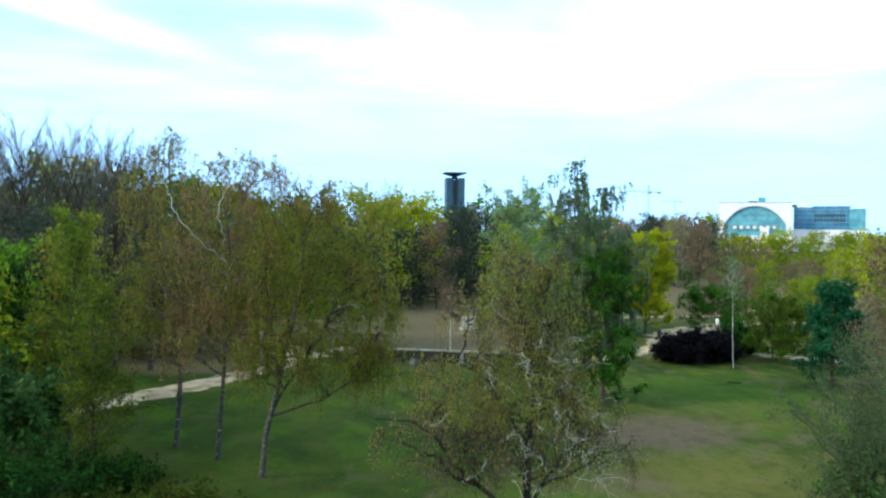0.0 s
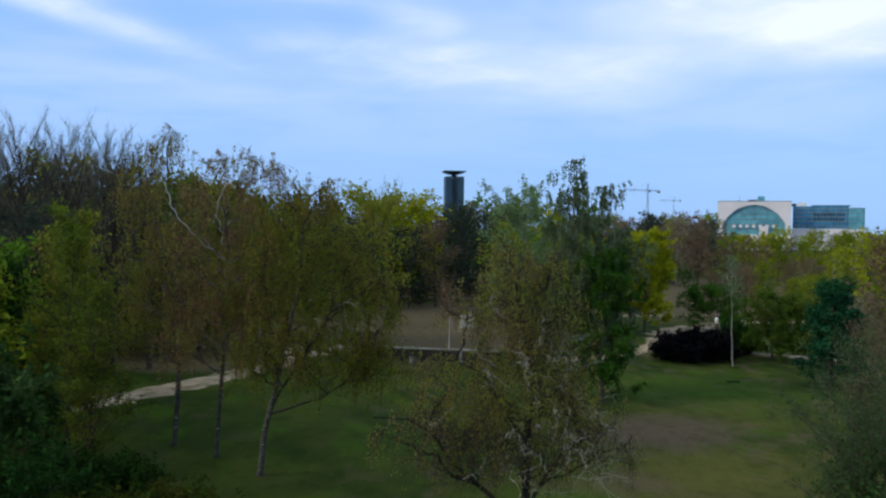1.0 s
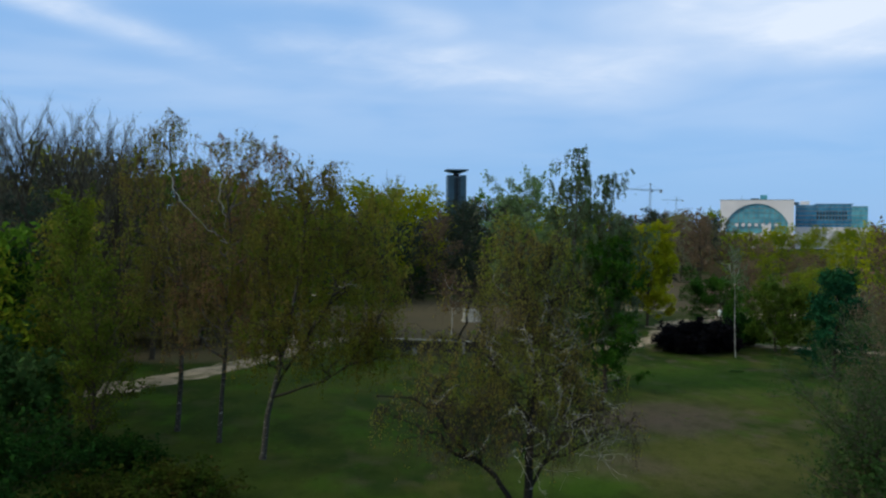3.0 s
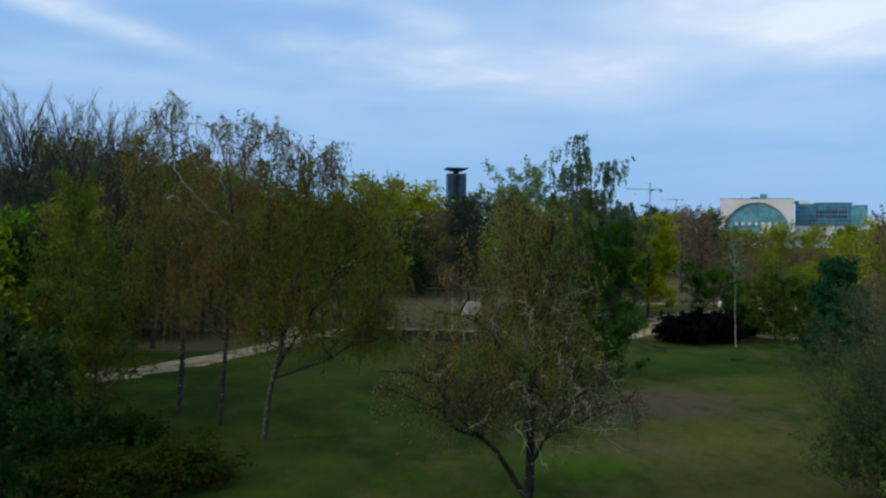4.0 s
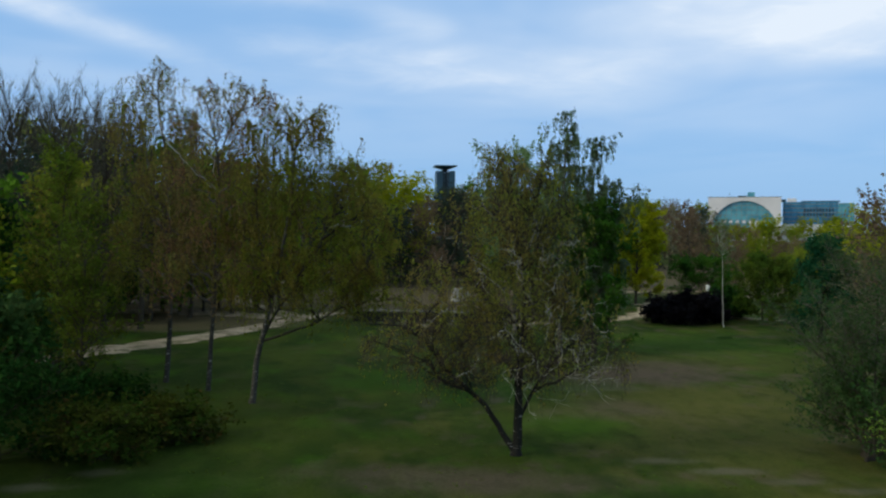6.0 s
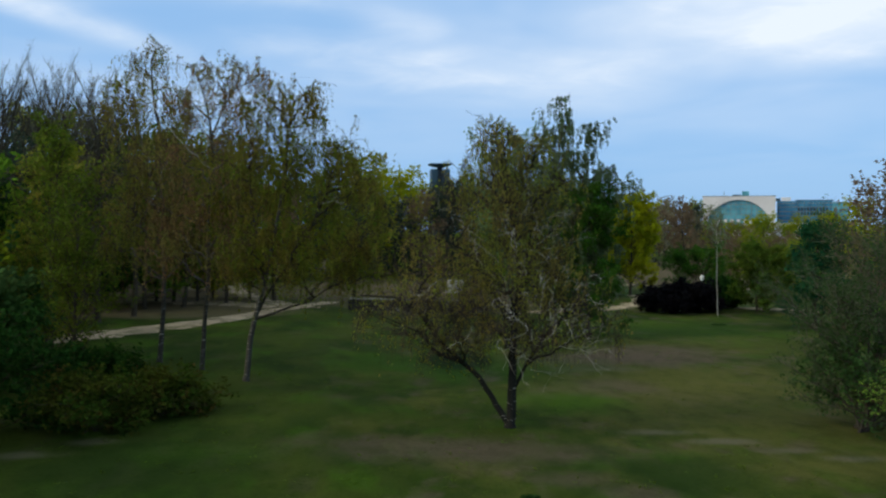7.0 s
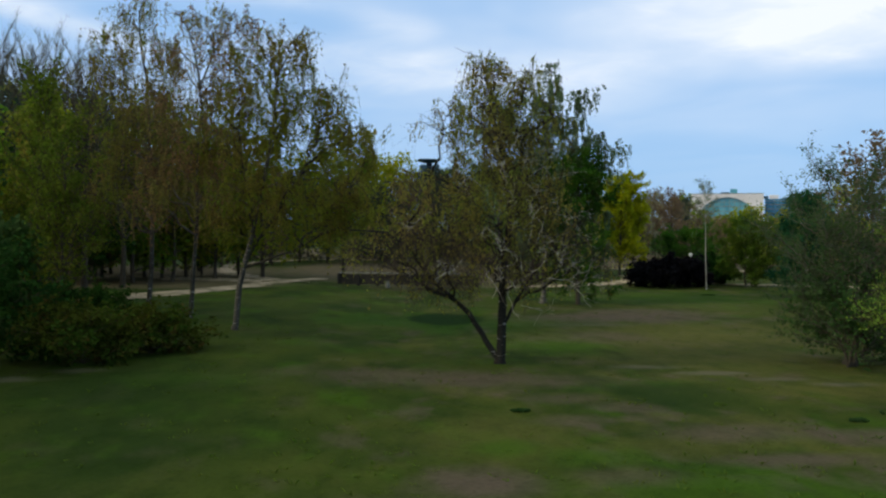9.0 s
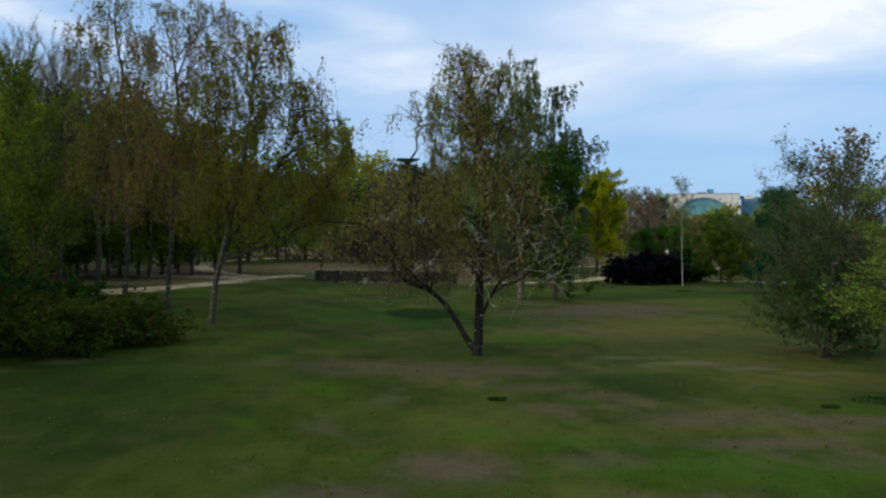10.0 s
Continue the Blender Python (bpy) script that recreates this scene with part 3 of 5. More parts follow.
def droop(seed, stems, lobes, limbs=26, tips=420, strands=4, drop=(0.5, 1.9), leaves=9, size=0.07, bare_below=0.0, floor=2.0, thick=0.13, twig=0.012, spray=2, hang=0.9, clumped=0.62, spread=(0.75, 0.75, 0.5), thin_low=0.35, airy=99.0, thin_top=0.55):
    """A weeping birch: stems as (points, radius), a crown made of lobes (centre and half-axes) that limbs and branches
    fill, and whips that hang from the branches with small leaves along them."""
    w = Wood(seed)
    r = w.r
    w.limbs = []
    lobes = [(np.array(c, float), np.array(h, float)) for c, h in lobes]
    share = np.array([np.prod(h) ** 0.67 for _, h in lobes])
    share /= share.sum()

    def inside(n, inner):
        which = r.choice(len(lobes), n, p=share)
        d = r.normal(size=(n, 3))
        d /= np.linalg.norm(d, axis=1, keepdims=True)
        d[:, 2] = np.where(d[:, 2] < -0.5, -d[:, 2], d[:, 2])
        d *= inner + (1 - inner) * np.sqrt(r.uniform(size=(n, 1)))
        return np.array([lobes[k][0] for k in which]) + d * np.array([lobes[k][1] for k in which])

    wood = []
    for k, (pts, rad) in enumerate(stems):
        pts = np.array(pts, float)
        line = np.array([between(pts, f) for f in np.linspace(0, 1, 4 * len(pts))])
        line[2:-1, :2] += np.cumsum(r.normal(0, 0.02, (len(line) - 3, 2)), 0)
        key = "trunk" if k == 0 else "limb%02d" % len(w.limbs)
        if k:
            w.limbs.append(key)
        w.tube(key, line, rad, max(0.02, rad * 0.2), 8)
        if k == 0:
            w.tube("trunk", np.array([line[0] - (0, 0, 0.1), line[0] + (0, 0, 0.4)]), rad * 1.55, rad * 0.98, 8)
        wood.append(line[len(line) // 4:])
    spine = np.concatenate(wood)
    # limbs end at points spread as far apart as they can be
    pool = inside(limbs * 14, 0.35)
    ends = [pool[0]]
    gap = np.linalg.norm(pool - pool[0], axis=1)
    for _ in range(limbs - 1):
        k = int(np.argmax(gap))
        ends.append(pool[k])
        gap = np.minimum(gap, np.linalg.norm(pool - pool[k], axis=1))
    boughs = []
    for e in ends:
        d = e - spine
        flat = np.hypot(d[:, 0], d[:, 1])
        a = spine[int(np.argmin(np.linalg.norm(d, axis=1) + 4.0 * np.maximum(0, 0.55 * flat - d[:, 2])))]
        span = float(np.linalg.norm(e - a))
        if span < 0.4:
            continue
        line = arc(a, e, 0.10 * span, 8, r, 0.035 * span)
        key = "limb%02d" % len(w.limbs)
        w.limbs.append(key)
        w.tube(key, line, thick * (0.25 + 0.10 * span), 0.014, 5)
        boughs.append(line[2:])
    boughs = np.concatenate(boughs + [x[len(x) // 2:] for x in wood])
    starts, outs = [], []
    # branch tips gather in clumps about the limbs' ends, with gaps between them
    clump = np.array(ends)[r.randint(0, len(ends), tips)] + r.normal(0, 1.0, (tips, 3)) * spread
    for e in np.where(r.uniform(size=(tips, 1)) < clumped, clump, inside(tips, 0.45)):
        d = e - boughs
        flat = np.hypot(d[:, 0], d[:, 1])
        a = boughs[int(np.argmin(np.linalg.norm(d, axis=1) + 2.0 * np.maximum(0, 0.2 * flat - d[:, 2])))]
        span = float(np.linalg.norm(e - a))
        if span < 0.1:
            continue
        line = arc(a, e, 0.22 * span, 5, r, 0.04 * span)
        w.tube("branchwork", line, twig * (0.9 + 0.35 * span), twig * 0.5, 3)
        for f in r.uniform(0.35, 1.0, strands):
            starts.append(between(line, f))
            outs.append((line[-1] - line[0]) / span)
    p, out = np.array(starts), np.array(outs)
    n = len(p)
    length = r.uniform(drop[0], drop[1], n) * np.where(p[:, 2] < bare_below, 0.75, 1.0)
    length = np.minimum(length, np.maximum(0.3, p[:, 2] - floor))
    out = out * 0.8 + r.normal(0, 0.34, (n, 3))
    t = np.linspace(0, 1, 3)[None, :, None]
    line = p[:, None] + out[:, None] * (1 - np.exp(-2.5 * t)) * 0.38 + np.array((0, 0, -1.0)) * (t ** 1.35) * (length * hang)[:, None, None]
    line[:, 1:] += r.normal(0, 0.03, (n, 2, 3))
    w.whips("branchwork", line, twig * 0.36, twig * 0.2)
    # short side sprays fill the spaces between the whips
    m = n * spray
    k = r.randint(0, n, m)
    f = r.uniform(0.0, 0.8, (m, 1))
    q = p[k] + out[k] * (1 - np.exp(-2.5 * f)) * 0.38 - np.array((0, 0, 1.0)) * f ** 1.35 * (length * hang)[k][:, None]
    d = r.normal(0, 0.20, (m, 3)) - (0, 0, 0.10)
    w.whips("branchwork", np.stack([q, q + d * 1.5 - (0, 0, 0.08)], 1), twig * 0.28, twig * 0.16)
    # leaves along whips and sprays
    thin = np.where(p[:, 2] < bare_below, thin_low, 1.0)
    thin = np.where(p[:, 2] > airy, thin_top, thin)
    k = np.repeat(np.arange(n), leaves)
    k = k[r.uniform(size=len(k)) < thin[k]]
    f = r.uniform(0.02, 1.0, (len(k), 1))
    c = p[k] + out[k] * (1 - np.exp(-2.5 * f)) * 0.38 - np.array((0, 0, 1.0)) * f ** 1.35 * (length * hang)[k][:, None]
    w.leaves(c + r.normal(0, 0.055, c.shape), size, 0.8)
    return w


# ---------------------------------------------------------------- ground and paths
def make_ground():
    def line(edges):
        out = []
        for a, b, step in edges:
            out += list(np.arange(a, b, step))
        return out
    xs = line(((-4000, -600, 340), (-600, -120, 40), (-120, -40, 4), (-40, 50, 1.0), (50, 120, 4), (120, 600, 40), (600, 4001, 340)))
    ys = line(((-1500, -100, 200), (-100, 0, 10), (0, 120, 1.0), (120, 260, 5), (260, 700, 40), (700, 4801, 410)))
    verts = [(x, y, ground_z(x, y) + (noise.noise(Vector((x * 0.25, y * 0.25, 3))) * 0.05 if -60 < x < 80 and -20 < y < 160 else 0)) for y in ys for x in xs]
    n = len(xs)
    i = np.arange(len(ys) - 1)[:, None] * n + np.arange(n - 1)[None]
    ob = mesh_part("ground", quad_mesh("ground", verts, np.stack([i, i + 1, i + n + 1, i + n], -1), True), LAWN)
    tagged(ob, "park lawn of worn grass with bare earth and leaf litter", "ground", kind="structure")


def ribbon(name, centre, widths, label, seed):
    """A gravel path with ragged edges, laid a little above the lawn."""
    r = np.random.RandomState(seed)
    centre = [Vector(c) for c in centre]
    fine, wide = [], []
    for k in range(len(centre) - 1):
        p0, p1, p2, p3 = centre[max(0, k - 1)], centre[k], centre[k + 1], centre[min(len(centre) - 1, k + 2)]
        steps = max(3, int((p2 - p1).length / 1.2))
        for s in range(steps):
            t = s / steps
            fine.append(0.5 * ((2 * p1) + (p2 - p0) * t + (2 * p0 - 5 * p1 + 4 * p2 - p3) * t * t + (3 * p1 - p0 - 3 * p2 + p3) * t ** 3))
            wide.append(widths[k] + (widths[k + 1] - widths[k]) * t)
    verts, quads, cols = [], [], 7
    for k, p in enumerate(fine):
        d = (fine[min(k + 1, len(fine) - 1)] - fine[max(k - 1, 0)]).normalized()
        side = Vector((-d.y, d.x))
        l, rr = wide[k] * (0.48 + r.normal(0, 0.09)), wide[k] * (0.48 + r.normal(0, 0.09))
        for c in range(cols):
            f = c / (cols - 1)
            q = p + side * (l * (1 - f) - rr * f)
            crown = 0.05 + 0.05 * math.sin(math.pi * f) - (0.10 if c in (0, cols - 1) else 0)
            verts.append((q.x, q.y, ground_z(q.x, q.y) + crown))
    n = len(fine)
    for k in range(n - 1):
        for c in range(cols - 1):
            a = k * cols + c
            quads.append((a, a + 1, a + cols + 1, a + cols))
    ob = mesh_part(name, quad_mesh(name, verts, quads, True), SAND)
    tagged(ob, label, "path", kind="structure")


make_ground()
ribbon("path_1", [(-62, 60), (-42, 66.5), (-31, 70.5), (-26, 74), (-21, 81.5), (-15.8, 92.5), (-10.5, 106), (-8, 112)], [5, 5, 5, 5, 4.6, 4.0, 2.6, 2.0], "pale sandy gravel path through the lawn", 1)
ribbon("path_2", [(-10, 101), (-16, 112), (-22, 126), (-26, 146), (-24, 172), (-12, 190), (10, 194), (30, 186)], [3, 3.4, 3, 3, 3, 3, 3, 3], "pale gravel path curving into the wood", 2)
ribbon("path_3", [(-62, 113), (-44, 113.5), (-32, 112), (-22, 109.5), (-13, 102)], [7, 7, 7, 6, 3], "pale gravel path along the edge of the wood", 3)
ribbon("path_4", [(12, 101), (20, 104.5), (27.5, 110), (32.5, 118), (37.5, 128), (43, 137), (52, 145), (64, 150)], [3, 3.2, 3.6, 5.5, 9, 9, 7, 5], "pinkish sandy path bending round a shrub", 4)
ribbon("path_5", [(33, 121), (36.5, 114), (41.5, 109), (52, 103), (72, 98.5)], [3, 3, 3, 3, 3], "pale gravel path beside the shrubs", 5)
ribbon("path_6", [(34, 155), (44, 157.5), (56, 160)], [1.6, 1.8, 1.6], "thin pale path beyond the bend", 6)


# ---------------------------------------------------------------- far buildings
def bell_tower():
    ob = empty("bell_tower", 20.4, 482, 0, "tall dark granite bell tower with a flared roof slab", "tower", turn=4)
    ob.scale = (0.91, 0.91, 1.0)
    for sx in (-1, 1):
        for sy in (-1, 1):
            part("pier", box(sx * 3.55, sy * 3.55, 20.9, 3.7, 3.7, 42.2, 0.12), STONE_DARK, ob)
    for k, (x, y, sx, sy) in enumerate(((0, -3.6, 3.4, 2.2), (0, 3.6, 3.4, 2.2), (-3.6, 0, 2.2, 3.4), (3.6, 0, 2.2, 3.4))):
        part("recess_wall", box(x, y, 20.4, sx, sy, 41.2, 0.05), STONE_SHADOW, ob)
    for x in (-0.9, 0.9):
        part("fin", box(x, -4.85, 20.4, 0.35, 0.5, 41.0, 0.05), STONE_DARK, ob)
    part("neck", box(0, 0, 42.5, 3.0, 3.0, 2.2), STONE_SHADOW, ob)
    bm = bmesh.new()
    rings = [[bm.verts.new((a * h, b * h, z)) for a, b in ((-1, -1), (1, -1), (1, 1), (-1, 1))] for h, z in ((2.4, 43.1), (6.3, 44.4), (6.6, 44.7), (6.3, 45.0))]
    for a, b in zip(rings, rings[1:]):
        for k in range(4):
            bm.faces.new((a[k], a[(k + 1) % 4], b[(k + 1) % 4], b[k]))
    bm.faces.new(rings[0][::-1]), bm.faces.new(rings[-1])
    part("roof", bm, STONE_DARK, ob, "flared dark roof slab")


def arched_hall():
    """White hall with a wide segment arch filled with glass."""
    ob = empty("office_building", 263.8, 700, 0, "white concrete government building with a great glazed arch", "building", turn=-20.6)
    ob.scale = (0.92, 0.92, 1.0)
    bm = bmesh.new()
    half, top, spring, apex, span = 29.5, 37.8, 20.5, 35.2, 25.0
    rise_ = apex - spring
    rad = (span ** 2 + rise_ ** 2) / (2 * rise_)
    arc = []
    for k in range(25):
        x = -span + 2 * span * k / 24
        arc.append((x, apex - rad + math.sqrt(rad * rad - x * x)))
    outline = [(-half, 0), (-half, top), (half, top), (half, 0)]
    inner = [(-span, 12.0)] + arc + [(span, 12.0)]
    def ring(y):
        return [bm.verts.new((x, y, z)) for x, z in inner]
    f_in, b_in = ring(0.0), ring(4.0)
    fo = [bm.verts.new((x, 0.0, z)) for x, z in outline]
    # front skin: strips from the opening out to the edges
    n = len(inner)
    top_row = [bm.verts.new((x, 0.0, top)) for x, _ in inner]
    for k in range(n - 1):
        bm.faces.new((f_in[k], f_in[k + 1], top_row[k + 1], top_row[k]))
        bm.faces.new((f_in[k], f_in[k + 1], b_in[k + 1], b_in[k]))
    bl, br = bm.verts.new((-span, 0.0, 0)), bm.verts.new((span, 0.0, 0))
    bm.faces.new((fo[0], bl, f_in[0], top_row[0], fo[1]))
    bm.faces.new((br, fo[3], fo[2], top_row[-1], f_in[-1]))
    part("wall", bm, CONCRETE_WHITE, ob)
    part("body", box(0, 32.0, 18.8, 58.8, 55.8, 37.6), CONCRETE_WHITE, ob)
    part("base_wall", box(0, 1.8, 6.0, 50, 3.2, 12.0), CONCRETE_WHITE, ob)
    glass = bmesh.new()
    lower = [glass.verts.new((x, 2.2, 12.0)) for x, _ in arc]
    upper = [glass.verts.new((x, 2.2, z)) for x, z in arc]
    for k in range(len(arc) - 1):
        glass.faces.new((lower[k], lower[k + 1], upper[k + 1], upper[k]))
    win = part("window", glass, GLASS_TEAL, ob, "teal glass under the arch")
    for k in range(1, 24, 2):
        x, z = arc[k]
        part("mullion", box(x, 2.0, (12 + z) / 2, 0.28, 0.3, z - 12.0), CONCRETE_GREY, win)
    for z in (16.0, 20.0, 24.0, 28.0, 31.5):
        w = 2 * (math.sqrt(max(1, rad ** 2 - (z - apex + rad) ** 2)) if z > spring else span) - 1.0
        part("transom", box(0, 2.05, z, w, 0.3, 0.3), CONCRETE_GREY, win)
    for k in range(7):
        part("column", box(-16.0 + k * 5.3, 0.9, 18.6, 2.6, 1.2, 2.2), CONCRETE_WHITE, ob)
    part("porch", box(8.0, -1.2, 12.5, 7.0, 2.5, 12.0, 0.1), CONCRETE_WHITE, ob)
    part("roof_edge", box(0, 30, 38.0, 59.4, 60, 0.6), CONCRETE_GREY, ob)
    part("roof_cabin", box(5.6, 12, 40.2, 5.8, 6, 3.8, 0.1), GLASS_TEAL, ob)
    part("roof_cabin", box(-1.5, 12, 38.9, 7.0, 6, 1.2, 0.1), STONE_DARK, ob)
    part("mast", lathe([(0.18, 38.0), (0.12, 42.0)], 6, at=(-12, 10, 0)), STEEL_DARK, ob)


def glass_offices():
    ob = empty("glass_office_block", 323.8, 703, 0, "long blue glass office block with a pale base", "building", turn=-24.0)
    ob.scale = (0.88, 0.6, 1.0)
    part("base_wall", box(0, 12, 8.6, 60, 26, 17.2, 0.1), CONCRETE_WHITE, ob)
    part("body", box(-6.5, 12, 26.0, 46, 24, 17.4, 0.1), GLASS_BLUE, ob)
    part("end_block", box(23.2, 11.0, 25.4, 13.0, 26, 16.6, 0.1), GLASS_TEAL, ob, "lighter teal glass end block")
    part("roof", box(2.0, 12, 35.2, 32, 23, 0.9, 0.1), STONE_DARK, ob)
    part("roof_cabin", box(-22, 12, 36.4, 8, 10, 2.8, 0.1), CONCRETE_WHITE, ob)
    part("roof_cabin", box(-29.0, 10, 36.0, 4.5, 6, 2.2, 0.1), STONE_DARK, ob)
    for z in (19.5, 23.0, 26.5, 30.0, 33.0):
        part("floor_band", box(-6.5, -0.1, z, 46.2, 0.4, 0.45), CONCRETE_GREY, ob)
        part("floor_band", box(23.2, -2.1, z, 13.2, 0.4, 0.35), CONCRETE_GREY, ob)
    for k in range(10):
        for z in (24.7, 28.2):
            part("window", box(-11.0 + k * 2.6, -0.22, z, 1.5, 0.3, 2.3), STONE_SHADOW, ob)
    for k in range(9):
        part("mullion", box(-28.0 + k * 5.4, -0.2, 26.0, 0.3, 0.4, 17.0), STONE_DARK, ob)


def tower_crane(x, y, top, scale, turn):
    """Mast, jib, counter jib, cab, tie bars and hook block, as lattice."""
    ob = empty("tower_crane", x, y, 0, "grey lattice tower crane far behind the wood", "crane", "cranes on the skyline", turn=turn)

    def lattice(p, q, w, bays):
        wd = Wood(1)
        p, q = np.array(p, float), np.array(q, float)
        up = np.array((0, 0, 1.0)) if abs(q[2] - p[2]) < 1 else np.array((0, 1.0, 0))
        side = np.cross(q - p, up)
        side /= np.linalg.norm(side)
        up = np.cross(side, q - p)
        up /= np.linalg.norm(up)
        offs = [(side * a + up * b) * w / 2 for a, b in ((-1, -1), (1, -1), (1, 1), (-1, 1))]
        for o in offs:
            wd.tube("m", np.array([p + o, q + o]), 0.16 * scale, 0.16 * scale, 4)
        for k in range(bays):
            a, b = p + (q - p) * k / bays, p + (q - p) * (k + 1) / bays
            for i in range(4):
                wd.tube("m", np.array([a + offs[i], b + offs[(i + 1) % 4]]), 0.09 * scale, 0.09 * scale, 3)
        return wd.mesh("m", "lattice")
    mesh_part("mast", lattice((0, 0, 0), (0, 0, top), 2.2 * scale, 18), CRANE_PAINT, ob)
    mesh_part("jib", lattice((0, 0, top - 3 * scale), (-34 * scale, 0, top - 2 * scale), 1.6 * scale, 14), CRANE_PAINT, ob)
    mesh_part("counter_jib", lattice((0, 0, top - 3 * scale), (17 * scale, 0, top - 3 * scale), 1.6 * scale, 6), CRANE_PAINT, ob)
    mesh_part("apex", lattice((0, 0, top), (0, 0, top + 6 * scale), 1.2 * scale, 3), CRANE_PAINT, ob)
    part("cab", box(1.6 * scale, -1.6 * scale, top - 4 * scale, 2 * scale, 2 * scale, 2.4 * scale, 0.1), STEEL_DARK, ob)
    part("counterweight", box(15 * scale, 0, top - 4.6 * scale, 3.5 * scale, 1.6 * scale, 3 * scale, 0.1), CONCRETE_GREY, ob)
    for end in ((-24 * scale, 0, top - 2 * scale), (15 * scale, 0, top - 2.4 * scale)):
        wd = Wood(2)
        wd.tube("m", np.array([(0, 0, top + 6 * scale), end]), 0.08 * scale, 0.08 * scale, 4)
        mesh_part("tie_bar", wd.mesh("m", "tie_bar"), STEEL_DARK, ob)
    part("hook_block", box(-20 * scale, 0, top - 9 * scale, 0.8 * scale, 0.5 * scale, 1.4 * scale, 0.1), STEEL_DARK, ob)


bell_tower()
arched_hall()
glass_offices()
tower_crane(309, 1200, 70, 1.0, 8)
tower_crane(430, 1500, 66, 0.7, -20)


# ---------------------------------------------------------------- things on the lawn
def garden_wall():
    """Low dark retaining wall with piers and a pale coping."""
    a, b = Vector((-5.6, 101.6, 0)), Vector((9.5, 98.0, 0))
    d = b - a
    turn = math.degrees(math.atan2(d.y, d.x))
    n = 7
    bay = d.length / n
    ob = empty("garden_wall", a.x, a.y, 0.42, "low dark timber and stone wall with pale coping", "wall", turn=turn)
    for k in range(n + 1):
        part("pier", box(k * bay, 0, 0.50, 0.34, 0.42, 1.35, 0.03), CONCRETE_GREY if k == 5 else TIMBER_DARK, ob)
    for k in range(n):
        for j in range(5):
            part("board", box((k + 0.5) * bay, 0.04, 0.10 + j * 0.215, bay - 0.36, 0.09, 0.195, 0.012), TIMBER_DARK, ob)
        part("coping", box((k + 0.5) * bay, 0, 1.235, bay - 0.02, 0.55, 0.11, 0.02), CONCRETE_GREY, ob, "pale weathered coping slab")


def park_lamp(x, y):
    z = ground_z(x, y)
    ob = empty("park_lamp", x, y, z, "park lamp post with a white lantern", "lamp")
    part("base", lathe([(0.16, -0.05), (0.16, 0.1), (0.11, 0.5), (0.09, 0.6)], 10), STEEL_DARK, ob)
    part("post", lathe([(0.06, 0.5), (0.05, 1.8), (0.075, 1.86), (0.045, 2.0), (0.04, 2.85)], 10), STEEL_DARK, ob)
    part("lantern", lathe([(0.10, 2.82), (0.17, 2.95), (0.23, 3.3), (0.22, 3.36)], 12), LAMP_GLASS, ob, "white opal lantern glass")
    part("cap", lathe([(0.26, 3.36), (0.26, 3.40), (0.14, 3.54), (0.03, 3.58), (0.03, 3.68)], 12), ENAMEL_WHITE, ob)


def stone_plinth(x, y):
    """A tapered stone block in the leaf litter, with two dark posts on it."""
    ob = empty("stone_plinth", x, y, ground_z(x, y), "pale stone plinth with two dark posts in leaf litter", "plinth", turn=6)
    bm = bmesh.new()
    rings = [[bm.verts.new((a * w, b * d, z)) for a, b in ((-1, -1), (1, -1), (1, 1), (-1, 1))] for w, d, z in ((1.50, 0.80, -0.1), (1.46, 0.78, 0.25), (1.30, 0.66, 0.28), (1.18, 0.58, 1.85), (1.12, 0.52, 1.92))]
    for a, b in zip(rings, rings[1:]):
        for k in range(4):
            bm.faces.new((a[k], a[(k + 1) % 4], b[(k + 1) % 4], b[k]))
    bm.faces.new(rings[0][::-1]), bm.faces.new(rings[-1])
    part("block", bm, STONE_PALE, ob)
    for s in (-0.5, 0.5):
        part("post", lathe([(0.16, 1.90), (0.13, 2.1), (0.11, 2.75), (0.15, 2.85), (0.05, 3.0)], 10, at=(s, 0, 0)), TIMBER_DARK, ob, "dark post")


def waste_bin(x, y):
    ob = empty("waste_bin", x, y, ground_z(x, y), "small pale grey litter bin by the wall", "bin")
    part("body", lathe([(0.20, 0.0), (0.24, 0.1), (0.27, 0.75), (0.25, 0.8)], 12), CONCRETE_GREY, ob)
    part("rim", lathe([(0.285, 0.74), (0.285, 0.82), (0.22, 0.83)], 12), STEEL_DARK, ob)


garden_wall()
park_lamp(39.6, 117.6)
stone_plinth(8.3, 136)
waste_bin(-0.2, 99.3)


# ---------------------------------------------------------------- the trees that stand alone on the lawn
def dead_twig(r, ob, p, way, length):
    """A bleached, crooked branch with hooked forks."""
    d = Wood(r.randint(1 << 30))
    s = d.bend(p, way, length, 9, 0.30, -0.03)
    d.tube("m", s, 0.009, 0.005, 4)
    for f in r.uniform(0.3, 0.95, 3):
        d.tube("m", d.bend(between(s, f), np.array(way) * 0.6 + r.normal(0, 0.7, 3), length * r.uniform(0.25, 0.5), 5, 0.34, -0.08), 0.007, 0.004, 3)
    mesh_part("dead_twig", d.mesh("m", "dead_twig"), TWIG_PALE, ob, "pale bare dead twig")


